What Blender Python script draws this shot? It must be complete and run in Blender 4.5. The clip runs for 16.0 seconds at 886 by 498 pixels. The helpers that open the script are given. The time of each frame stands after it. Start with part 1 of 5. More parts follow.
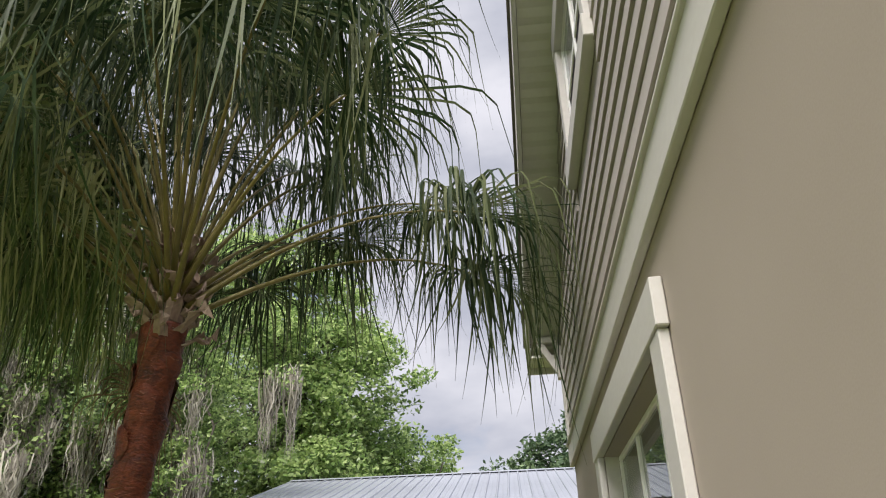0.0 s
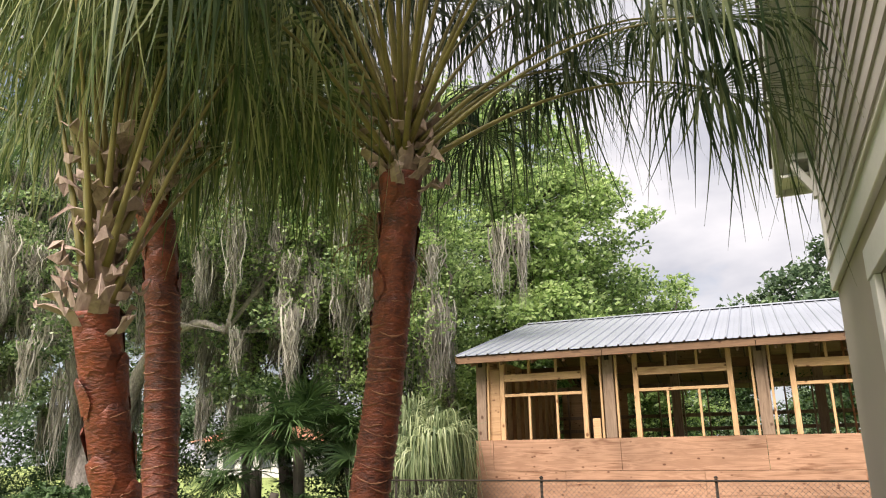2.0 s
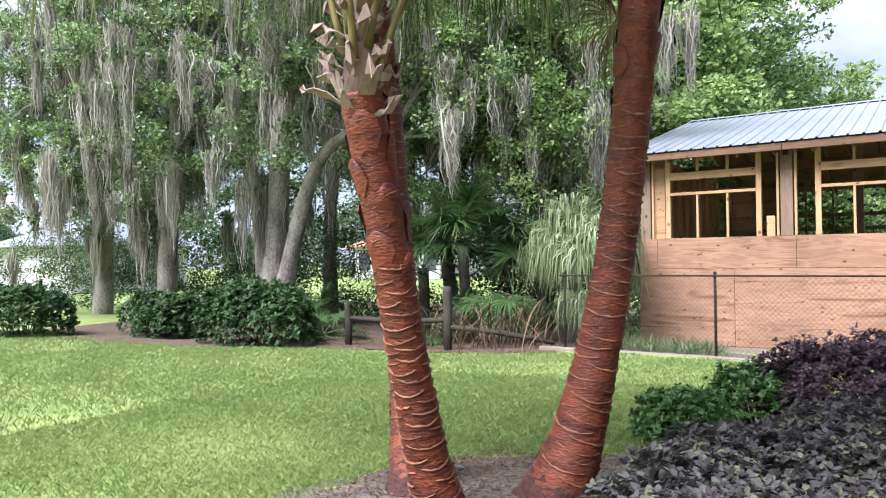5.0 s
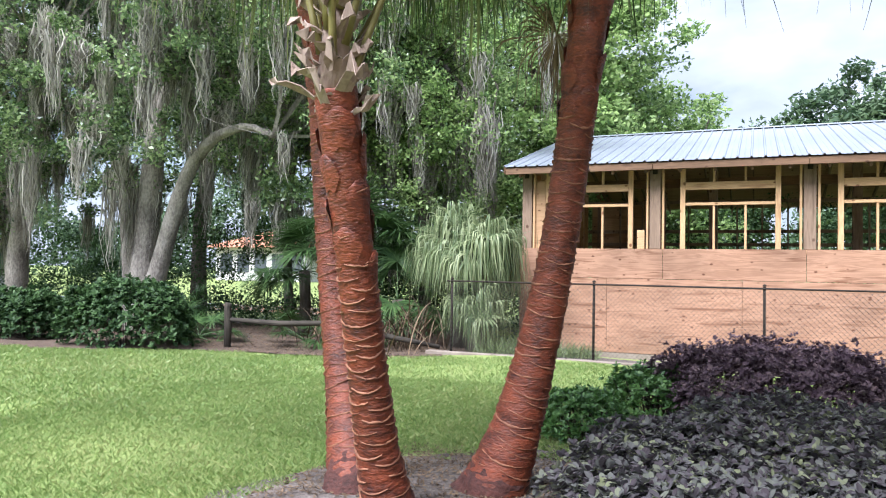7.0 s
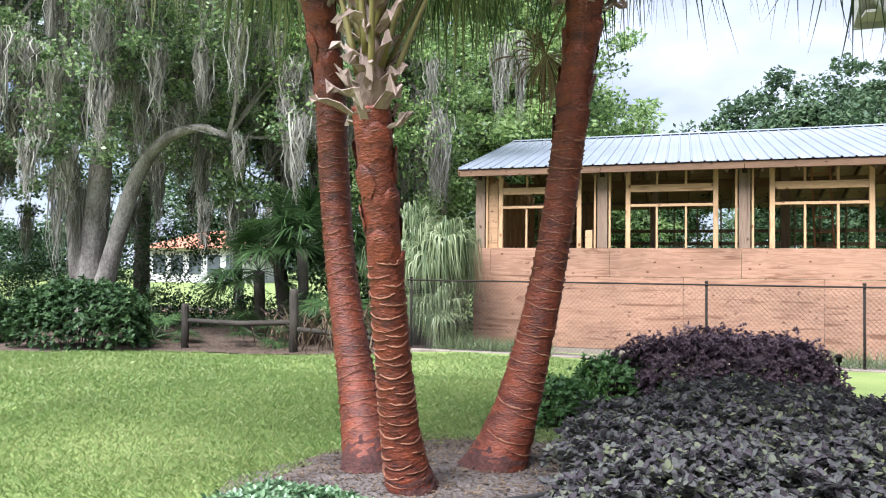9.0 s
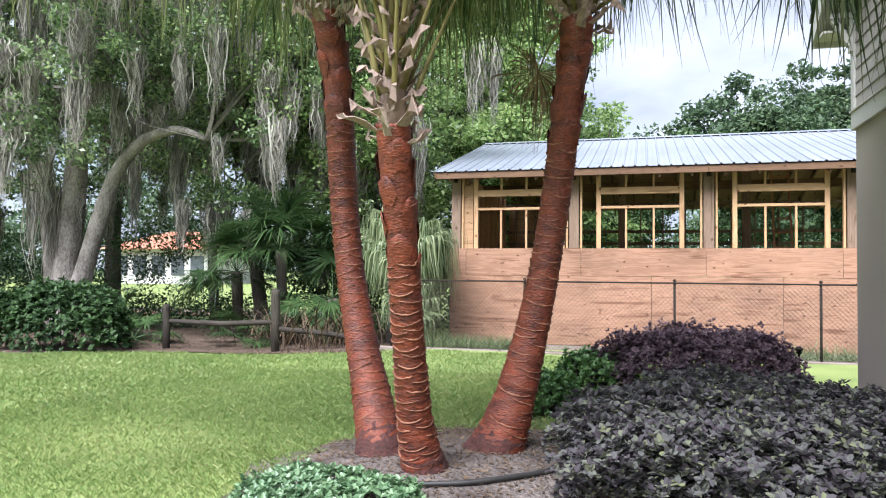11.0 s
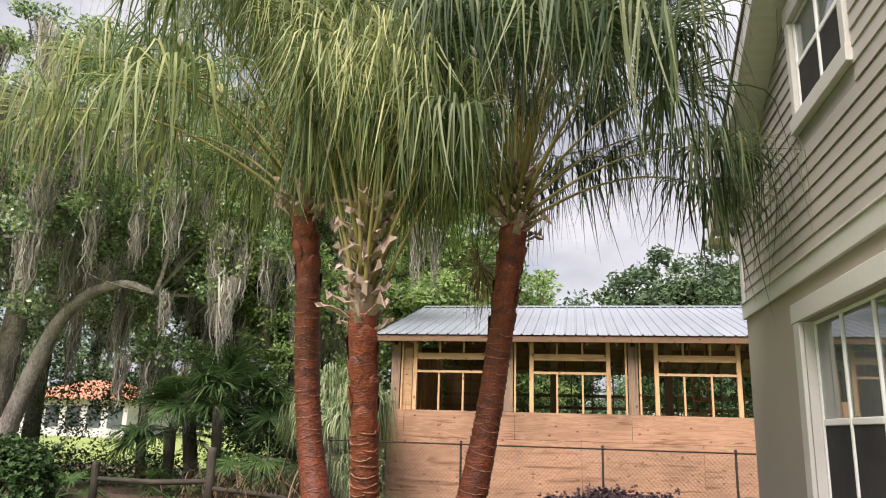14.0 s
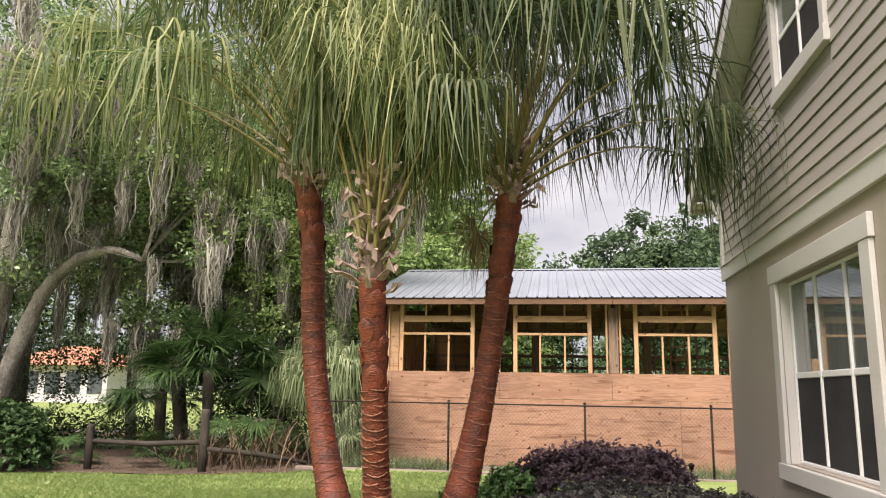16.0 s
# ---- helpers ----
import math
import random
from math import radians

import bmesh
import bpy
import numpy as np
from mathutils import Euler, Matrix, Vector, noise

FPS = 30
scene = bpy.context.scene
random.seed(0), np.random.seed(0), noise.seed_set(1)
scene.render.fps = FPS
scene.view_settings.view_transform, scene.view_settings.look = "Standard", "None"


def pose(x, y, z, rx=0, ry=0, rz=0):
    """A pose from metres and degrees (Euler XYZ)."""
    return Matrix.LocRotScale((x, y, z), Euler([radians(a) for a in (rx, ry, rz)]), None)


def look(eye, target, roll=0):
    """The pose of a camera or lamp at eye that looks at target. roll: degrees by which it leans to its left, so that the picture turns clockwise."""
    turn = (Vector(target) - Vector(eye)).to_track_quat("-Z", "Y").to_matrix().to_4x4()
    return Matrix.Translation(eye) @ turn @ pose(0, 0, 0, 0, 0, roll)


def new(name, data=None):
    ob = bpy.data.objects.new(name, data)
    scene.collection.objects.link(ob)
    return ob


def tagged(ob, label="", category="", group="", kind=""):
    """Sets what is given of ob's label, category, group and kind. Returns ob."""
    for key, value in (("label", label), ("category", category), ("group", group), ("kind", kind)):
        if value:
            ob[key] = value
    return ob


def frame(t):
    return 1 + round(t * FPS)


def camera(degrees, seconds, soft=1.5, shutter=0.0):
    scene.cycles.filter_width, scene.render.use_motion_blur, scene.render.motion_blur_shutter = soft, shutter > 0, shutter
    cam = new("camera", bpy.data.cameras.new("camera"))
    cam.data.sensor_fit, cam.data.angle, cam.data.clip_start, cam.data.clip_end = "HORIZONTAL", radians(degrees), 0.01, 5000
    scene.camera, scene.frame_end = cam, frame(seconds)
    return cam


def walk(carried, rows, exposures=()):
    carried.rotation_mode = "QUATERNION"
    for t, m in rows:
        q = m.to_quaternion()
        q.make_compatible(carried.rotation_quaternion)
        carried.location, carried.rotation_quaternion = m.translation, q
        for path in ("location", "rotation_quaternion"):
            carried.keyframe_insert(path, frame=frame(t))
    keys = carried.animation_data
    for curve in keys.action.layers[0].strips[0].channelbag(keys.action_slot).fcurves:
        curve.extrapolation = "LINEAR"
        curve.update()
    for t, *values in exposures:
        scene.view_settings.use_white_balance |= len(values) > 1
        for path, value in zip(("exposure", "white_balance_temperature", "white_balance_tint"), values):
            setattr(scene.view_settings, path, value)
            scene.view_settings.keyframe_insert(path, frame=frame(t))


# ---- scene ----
cam = camera(62.5, 16.0, 1.1)
PATH = [
    (0, (-0.147, 0.194, 1.652), (-0.294, 1.968, 2.563), -1.8),
    (0.5, (-0.162, 0.19, 1.651), (-0.394, 1.982, 2.509), -1.6),
    (1, (-0.174, 0.191, 1.642), (-0.55, 1.996, 2.417), -1.2),
    (1.5, (-0.195, 0.235, 1.62), (-0.756, 2.035, 2.287), -0.9),
    (2, (-0.239, 0.304, 1.606), (-0.995, 2.074, 2.151), -0.7),
    (2.5, (-0.283, 0.335, 1.578), (-1.211, 2.055, 2.003), -0.5),
    (3, (-0.323, 0.362, 1.56), (-1.374, 2.036, 1.869), -0.3),
    (3.5, (-0.405, 0.332, 1.538), (-1.526, 1.975, 1.751), -0.5),
    (4, (-0.53, 0.237, 1.522), (-1.682, 1.868, 1.644), -0.7),
    (4.2, (-0.569, 0.198, 1.513), (-1.723, 1.829, 1.601), -0.7),
    (6.3, (-1.025, -0.016, 1.467), (-1.952, 1.756, 1.464), 0.3),
    (6.5, (-1.06, -0.058, 1.464), (-1.935, 1.741, 1.474), 0.7),
    (7, (-1.079, -0.166, 1.455), (-1.867, 1.672, 1.506), 1.0),
    (7.5, (-1.11, -0.313, 1.452), (-1.844, 1.546, 1.529), 0.5),
    (8, (-1.159, -0.414, 1.45), (-1.843, 1.465, 1.512), 0.8),
    (8.5, (-1.281, -0.558, 1.442), (-1.924, 1.335, 1.496), 0.7),
    (8.7, (-1.30, -0.605, 1.440), (-1.935, 1.291, 1.494), 0.7),
    (10.8, (-1.395, -1.105, 1.436), (-1.936, 0.82, 1.48), 0.2),
    (11, (-1.436, -1.137, 1.439), (-1.968, 0.79, 1.493), 0.4),
    (11.5, (-1.444, -1.254, 1.442), (-1.973, 0.672, 1.541), 0.7),
    (12, (-1.383, -1.398, 1.446), (-1.906, 0.526, 1.612), 1.1),
    (12.5, (-1.368, -1.496, 1.481), (-1.869, 0.423, 1.736), 1.4),
    (13, (-1.384, -1.638, 1.497), (-1.845, 0.276, 1.848), 1.6),
    (13.5, (-1.415, -1.792, 1.507), (-1.82, 0.119, 1.937), 1.8),
    (14, (-1.385, -1.929, 1.505), (-1.74, -0.019, 1.981), 1.7),
    (14.5, (-1.411, -2.038, 1.495), (-1.732, -0.126, 1.986), 1.5),
    (15, (-1.519, -2.127, 1.482), (-1.819, -0.207, 1.956), 1.3),
    (15.5, (-1.554, -2.186, 1.477), (-1.85, -0.256, 1.911), 1.1),
    (16, (-1.508, -2.251, 1.464), (-1.804, -0.309, 1.844), 1.0),
]
walk(cam, [(t, look(eye, target, roll)) for t, eye, target, roll in PATH], [(0.0, 0.82, 6600, 15), (1.0, 0.98, 6550, 14), (2.5, 1.26, 7250, 16), (4.0, 1.42, 6300, 16), (6.5, 1.42, 5700, 13), (11.0, 1.32, 5800, 14), (12.5, 1.27, 6150, 15), (14.0, 1.01, 6850, 16), (16.0, 1.0, 6950, 18)])

# ---- light ----
world = bpy.data.worlds.new("sky")
scene.world = world
world.use_nodes = True
wn, wl = world.node_tree.nodes, world.node_tree.links
wn.clear()
SUN_EL, SUN_AZ = radians(54), radians(194)
sky = wn.new("ShaderNodeTexSky")
sky.sky_type, sky.sun_disc = "NISHITA", False
sky.sun_elevation, sky.sun_rotation = SUN_EL, SUN_AZ
wgeo = wn.new("ShaderNodeTexCoord")
wmap = wn.new("ShaderNodeMapping")
wmap.inputs["Scale"].default_value = (1.0, 1.0, 2.2)
wnoise = wn.new("ShaderNodeTexNoise")
wnoise.inputs["Scale"].default_value = 2.3
wnoise.inputs["Detail"].default_value = 7
wnoise.inputs["Roughness"].default_value = 0.55
wramp = wn.new("ShaderNodeValToRGB")
wramp.color_ramp.elements[0].position = 0.33
wramp.color_ramp.elements[1].position = 0.50
wnoise2 = wn.new("ShaderNodeTexNoise")
wnoise2.inputs["Scale"].default_value = 4.0
wnoise2.inputs["Detail"].default_value = 5
wcloud = wn.new("ShaderNodeValToRGB")
wcloud.color_ramp.elements[0].color = (4.3, 4.65, 5.4, 1)
wcloud.color_ramp.elements[0].position = 0.35
wcloud.color_ramp.elements[1].color = (7.0, 7.25, 7.8, 1)
wcloud.color_ramp.elements[1].position = 0.62
wmix = wn.new("ShaderNodeMixRGB")
wbg = wn.new("ShaderNodeBackground")
wbg.inputs["Strength"].default_value = 0.066
wout = wn.new("ShaderNodeOutputWorld")
wl.new(wgeo.outputs["Generated"], wmap.inputs["Vector"])
wl.new(wmap.outputs["Vector"], wnoise.inputs["Vector"])
wl.new(wmap.outputs["Vector"], wnoise2.inputs["Vector"])
wl.new(wnoise.outputs["Fac"], wramp.inputs["Fac"])
wl.new(wnoise2.outputs["Fac"], wcloud.inputs["Fac"])
wl.new(wramp.outputs["Color"], wmix.inputs["Fac"])
wl.new(sky.outputs["Color"], wmix.inputs["Color1"])
wl.new(wcloud.outputs["Color"], wmix.inputs["Color2"])
wl.new(wmix.outputs["Color"], wbg.inputs["Color"])
wl.new(wbg.outputs["Background"], wout.inputs["Surface"])

sun_data = bpy.data.lights.new("sun", "SUN")
sun_data.energy, sun_data.angle, sun_data.color = 4.9, radians(48), (1.0, 0.965, 0.92)
sun = new("sun", sun_data)
sun_dir = Vector((math.sin(SUN_AZ) * math.cos(SUN_EL), math.cos(SUN_AZ) * math.cos(SUN_EL), math.sin(SUN_EL)))
sun.matrix_world = look(sun_dir * 60, (0, 0, 0))

# ---- materials ----
RNG = np.random.default_rng(7)


def ramp_node(nt, stops):
    r = nt.nodes.new("ShaderNodeValToRGB")
    while len(r.color_ramp.elements) < len(stops):
        r.color_ramp.elements.new(0.5)
    for e, (p, c) in zip(r.color_ramp.elements, stops):
        e.position, e.color = p, (*c, 1)
    return r


def surface(name, dark, light, rough=0.7, scale=6.0, stretch=(1, 1, 1), fine=60.0, bump=0.15, dist=0.01, metal=0.0,
            spread=(0.3, 0.7), per_piece=0.0, fine_amount=0.25, spec=0.5):
    """Two-scale noise between two colours with fine grain, relief and a little change from piece to piece."""
    m = bpy.data.materials.new(name)
    m.use_nodes = True
    nt = m.node_tree
    n, l = nt.nodes, nt.links
    b = n["Principled BSDF"]
    b.inputs["Roughness"].default_value = rough
    b.inputs["Metallic"].default_value = metal
    b.inputs["Specular IOR Level"].default_value = spec
    tc = n.new("ShaderNodeTexCoord")
    mp = n.new("ShaderNodeMapping")
    mp.inputs["Scale"].default_value = stretch
    l.new(tc.outputs["Object"], mp.inputs["Vector"])
    a = n.new("ShaderNodeTexNoise")
    a.inputs["Scale"].default_value, a.inputs["Detail"].default_value = scale, 5
    f = n.new("ShaderNodeTexNoise")
    f.inputs["Scale"].default_value, f.inputs["Detail"].default_value = fine, 3
    l.new(mp.outputs["Vector"], a.inputs["Vector"])
    l.new(mp.outputs["Vector"], f.inputs["Vector"])
    mx = n.new("ShaderNodeMixRGB")
    mx.inputs["Fac"].default_value = fine_amount
    l.new(a.outputs["Fac"], mx.inputs["Color1"])
    l.new(f.outputs["Fac"], mx.inputs["Color2"])
    r = ramp_node(nt, [(spread[0], dark), (spread[1], light)])
    l.new(mx.outputs["Color"], r.inputs["Fac"])
    out = r.outputs["Color"]
    if per_piece:
        oi = n.new("ShaderNodeObjectInfo")
        mr = n.new("ShaderNodeMapRange")
        mr.inputs["To Min"].default_value, mr.inputs["To Max"].default_value = 1 - per_piece, 1 + per_piece
        l.new(oi.outputs["Random"], mr.inputs["Value"])
        hs = n.new("ShaderNodeHueSaturation")
        l.new(mr.outputs["Result"], hs.inputs["Value"])
        l.new(out, hs.inputs["Color"])
        out = hs.outputs["Color"]
    l.new(out, b.inputs["Base Color"])
    if bump:
        bp = n.new("ShaderNodeBump")
        bp.inputs["Strength"].default_value, bp.inputs["Distance"].default_value = bump, dist
        l.new(f.outputs["Fac"], bp.inputs["Height"])
        l.new(bp.outputs["Normal"], b.inputs["Normal"])
    return m


def leafy(name, stops, rough=0.5, glow=0.35, scale=0.6, spec=0.4):
    """Foliage: a colour for each leaf, drifting over the crown, with light through the blade."""
    m = bpy.data.materials.new(name)
    m.use_nodes = True
    nt = m.node_tree
    n, l = nt.nodes, nt.links
    b = n["Principled BSDF"]
    b.inputs["Roughness"].default_value = rough
    b.inputs["Specular IOR Level"].default_value = spec
    g = n.new("ShaderNodeNewGeometry")
    tc = n.new("ShaderNodeTexCoord")
    a = n.new("ShaderNodeTexNoise")
    a.inputs["Scale"].default_value, a.inputs["Detail"].default_value = scale, 3
    l.new(tc.outputs["Object"], a.inputs["Vector"])
    mx = n.new("ShaderNodeMixRGB")
    mx.inputs["Fac"].default_value = 0.55
    l.new(a.outputs["Fac"], mx.inputs["Color1"])
    l.new(g.outputs["Random Per Island"], mx.inputs["Color2"])
    r = ramp_node(nt, stops)
    l.new(mx.outputs["Color"], r.inputs["Fac"])
    l.new(r.outputs["Color"], b.inputs["Base Color"])
    t = n.new("ShaderNodeBsdfTranslucent")
    l.new(r.outputs["Color"], t.inputs["Color"])
    ms = n.new("ShaderNodeMixShader")
    ms.inputs["Fac"].default_value = glow
    l.new(b.outputs["BSDF"], ms.inputs[1])
    l.new(t.outputs["BSDF"], ms.inputs[2])
    l.new(ms.outputs["Shader"], n["Material Output"].inputs["Surface"])
    return m


def timber(name, dark, light, axis=0, rough=0.65, ring=9.0, knots=True, per_piece=0.12):
    """Sawn wood: grain drawn out along one axis, knots and stains."""
    m = bpy.data.materials.new(name)
    m.use_nodes = True
    nt = m.node_tree
    n, l = nt.nodes, nt.links
    b = n["Principled BSDF"]
    b.inputs["Roughness"].default_value = rough
    b.inputs["Specular IOR Level"].default_value = 0.3
    tc = n.new("ShaderNodeTexCoord")
    mp = n.new("ShaderNodeMapping")
    s = [ring, ring, ring]
    s[axis] = ring * 0.09
    mp.inputs["Scale"].default_value = s
    l.new(tc.outputs["Object"], mp.inputs["Vector"])
    oi = n.new("ShaderNodeObjectInfo")
    l.new(oi.outputs["Random"], mp.inputs["Location"])
    a = n.new("ShaderNodeTexNoise")
    a.inputs["Scale"].default_value, a.inputs["Detail"].default_value, a.inputs["Distortion"].default_value = 1.6, 6, 0.9
    l.new(mp.outputs["Vector"], a.inputs["Vector"])
    r = ramp_node(nt, [(0.3, dark), (0.48, light), (0.56, [0.5 * (p + q) for p, q in zip(dark, light)]), (0.72, light)])
    l.new(a.outputs["Fac"], r.inputs["Fac"])
    out = r.outputs["Color"]
    if knots:
        v = n.new("ShaderNodeTexVoronoi")
        v.inputs["Scale"].default_value = 4.6
        vm = n.new("ShaderNodeMapping")
        vm.inputs["Scale"].default_value = (1.0, 0.0, 1.7) if axis == 0 else (1.0, 1.0, 0.8)
        l.new(tc.outputs["Object"], vm.inputs["Vector"])
        l.new(vm.outputs["Vector"], v.inputs["Vector"])
        kr = ramp_node(nt, [(0.09, (0.30, 0.20, 0.15)), (0.17, (1, 1, 1))])
        l.new(v.outputs["Distance"], kr.inputs["Fac"])
        km = n.new("ShaderNodeMixRGB")
        km.blend_type = "MULTIPLY"
        km.inputs["Fac"].default_value = 0.92
        l.new(out, km.inputs["Color1"])
        l.new(kr.outputs["Color"], km.inputs["Color2"])
        out = km.outputs["Color"]
    st = n.new("ShaderNodeTexNoise")
    st.inputs["Scale"].default_value, st.inputs["Detail"].default_value = 0.9, 4
    l.new(tc.outputs["Object"], st.inputs["Vector"])
    mr = n.new("ShaderNodeMapRange")
    mr.inputs["From Min"].default_value, mr.inputs["From Max"].default_value = 0.3, 0.7
    mr.inputs["To Min"].default_value, mr.inputs["To Max"].default_value = 1 - per_piece * 1.6, 1 + per_piece
    l.new(st.outputs["Fac"], mr.inputs["Value"])
    hs = n.new("ShaderNodeHueSaturation")
    l.new(mr.outputs["Result"], hs.inputs["Value"])
    l.new(out, hs.inputs["Color"])
    l.new(hs.outputs["Color"], b.inputs["Base Color"])
    bp = n.new("ShaderNodeBump")
    bp.inputs["Strength"].default_value, bp.inputs["Distance"].default_value = 0.2, 0.004
    l.new(a.outputs["Fac"], bp.inputs["Height"])
    l.new(bp.outputs["Normal"], b.inputs["Normal"])
    return m


def pane_material(name, tint, ior):
    m = bpy.data.materials.new(name)
    m.use_nodes = True
    b = m.node_tree.nodes["Principled BSDF"]
    b.inputs["Base Color"].default_value = (*tint, 1)
    b.inputs["Roughness"].default_value = 0.02
    b.inputs["IOR"].default_value = ior
    b.inputs["Transmission Weight"].default_value = 0.6
    return m


STUCCO = surface("stucco", (0.305, 0.260, 0.215), (0.385, 0.335, 0.285), 0.85, 0.6, fine=220, bump=0.08, dist=0.002, fine_amount=0.2)
SIDING = surface("painted siding", (0.315, 0.285, 0.265), (0.385, 0.355, 0.335), 0.6, 1.2, stretch=(1, 0.25, 2.5), fine=45, bump=0.06, dist=0.003, per_piece=0.05)
TRIM = surface("white trim paint", (0.47, 0.45, 0.425), (0.58, 0.565, 0.54), 0.5, 1.5, stretch=(1, .4, 1), fine=50, bump=0.05, dist=0.003)
SOFFIT = surface("soffit vinyl", (0.50, 0.49, 0.43), (0.58, 0.57, 0.51), 0.55, 2.0, fine=30, bump=0.03)
VINYL = surface("window vinyl", (0.74, 0.74, 0.73), (0.80, 0.80, 0.79), 0.4, 3.0, fine=40, bump=0.02)
GLASS = pane_material("window glass", (0.25, 0.28, 0.27), 2.5)
SCREEN = surface("insect screen", (0.034, 0.033, 0.034), (0.054, 0.052, 0.052), 0.95, 4.0, fine=300, bump=0.1, dist=0.001, spec=0.08)
# dark tone: the gloom of the unlit rooms is put into the colour
ROOM_SHADE = surface("room shade tone", (0.10, 0.095, 0.085), (0.13, 0.12, 0.11), 0.9, 2)
CURTAIN = surface("curtain cloth", (0.50, 0.47, 0.42), (0.6, 0.57, 0.5), 0.9, 5, stretch=(1, 6, .3))
SHINGLE = surface("roof shingle", (0.10, 0.09, 0.08), (0.17, 0.15, 0.13), 0.9, 4, fine=70)
PLY = timber("plywood", (0.165, 0.078, 0.042), (0.355, 0.205, 0.130), 0, 0.7, 7.0, True, 0.16)
STUD = timber("stud lumber", (0.33, 0.19, 0.09), (0.54, 0.345, 0.185), 2, 0.7, 12.0, True, 0.10)
RAIL = timber("rail lumber", (0.33, 0.19, 0.09), (0.54, 0.345, 0.185), 0, 0.7, 12.0, True, 0.10)
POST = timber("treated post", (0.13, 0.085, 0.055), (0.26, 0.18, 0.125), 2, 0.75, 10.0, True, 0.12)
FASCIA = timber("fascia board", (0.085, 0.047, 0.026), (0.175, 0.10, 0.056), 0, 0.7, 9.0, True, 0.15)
LADDERWOOD = timber("ladder wood", (0.26, 0.10, 0.05), (0.46, 0.21, 0.11), 2, 0.7, 9.0, False, 0.1)
SHEATH = timber("inner sheathing", (0.26, 0.15, 0.075), (0.42, 0.26, 0.14), 0, 0.75, 5.0, True, 0.12)
TIN = surface("galvalume roof", (0.29, 0.315, 0.36), (0.40, 0.43, 0.48), 0.45, 0.8, stretch=(1, .3, 1), fine=30, bump=0.04, dist=0.003, metal=0.55, per_piece=0.04)
BLACKMETAL = surface("black steel", (0.014, 0.012, 0.011), (0.04, 0.03, 0.024), 0.85, 20, fine=90, spec=0.2)
WIRE = surface("chain wire", (0.035, 0.032, 0.03), (0.075, 0.068, 0.06), 0.5, 20, fine=90, metal=0.4)
CONCRETE = surface("concrete", (0.36, 0.33, 0.30), (0.52, 0.49, 0.45), 0.9, 3, fine=80, bump=0.3)
OLDWOOD = timber("weathered wood", (0.018, 0.015, 0.012), (0.055, 0.046, 0.036), 2, 0.9, 10.0, False, 0.2)
OLDRAIL = timber("weathered rail", (0.018, 0.015, 0.012), (0.055, 0.046, 0.036), 0, 0.9, 10.0, False, 0.2)
BARK = surface("oak bark", (0.14, 0.122, 0.105), (0.40, 0.36, 0.315), 0.95, 3.0, stretch=(1, 1, 0.5), fine=26, bump=0.9, dist=0.04, fine_amount=0.45, spread=(0.38, 0.62))
BARK_DARK = surface("dark bark", (0.045, 0.038, 0.03), (0.13, 0.11, 0.09), 0.95, 3.0, stretch=(1, 1, 0.25), fine=26, bump=0.9, dist=0.04, fine_amount=0.5)
PALMBARK = surface("palm trunk skin", (0.045, 0.012, 0.008), (0.235, 0.050, 0.018), 0.6, 6.0, stretch=(1, 1, 2.2), fine=42, bump=0.7, dist=0.012, fine_amount=0.42, spread=(0.34, 0.68))
PALMSKIRT = surface("burnt palm base", (0.020, 0.008, 0.007), (0.10, 0.030, 0.022), 0.85, 9.0, fine=42, bump=0.9, dist=0.015, fine_amount=0.5)
SCAR = surface("leaf scar edge", (0.10, 0.032, 0.018), (0.33, 0.145, 0.08), 0.7, 14.0, fine=70, bump=0.3, spread=(0.3, 0.65))
BOOT = surface("leaf base fibre", (0.14, 0.085, 0.065), (0.48, 0.37, 0.31), 0.85, 9.0, stretch=(1, 1, .4), fine=50, bump=0.6, dist=0.01)
STALK = surface("green leaf stalk", (0.12, 0.105, 0.03), (0.25, 0.205, 0.065), 0.45, 5.0, stretch=(1, 1, .4), fine=40, bump=0.15)
FROND = leafy("palm frond", [(0.22, (0.05, 0.095, 0.032)), (0.5, (0.145, 0.19, 0.07)), (0.78, (0.36, 0.375, 0.17))], 0.5, 0.36, 0.9, 0.3)
# deeper green, darkened further so the backlit crown's shade sits in the colour
FROND_DEEP_SHADED = leafy("deep green shaded palm frond", [(0.22, (0.022, 0.046, 0.02)), (0.5, (0.062, 0.092, 0.04)), (0.78, (0.19, 0.215, 0.105))], 0.55, 0.32, 0.9, 0.25)
FROND_DRY = leafy("dry palm frond", [(0.25, (0.13, 0.085, 0.05)), (0.75, (0.34, 0.25, 0.15))], 0.7, 0.2, 1.5)
OAKLEAF = leafy("oak leaves", [(0.25, (0.045, 0.085, 0.035)), (0.5, (0.155, 0.245, 0.095)), (0.8, (0.43, 0.54, 0.25))], 0.32, 0.48, 0.5, 0.8)
WOODLEAF = leafy("woodland leaves", [(0.25, (0.085, 0.15, 0.05)), (0.5, (0.27, 0.40, 0.13)), (0.8, (0.52, 0.64, 0.27))], 0.35, 0.55, 0.35, 0.7)
FARLEAF = leafy("far tree leaves", [(0.25, (0.045, 0.085, 0.045)), (0.8, (0.14, 0.205, 0.10))], 0.6, 0.3, 0.3)
MOSS = leafy("spanish moss", [(0.25, (0.17, 0.155, 0.13)), (0.5, (0.34, 0.32, 0.275)), (0.8, (0.60, 0.57, 0.50))], 0.9, 0.30, 0.4, 0.1)
HEDGE = leafy("hedge leaves", [(0.25, (0.018, 0.042, 0.016)), (0.8, (0.075, 0.135, 0.045))], 0.55, 0.25, 1.2, 0.22)
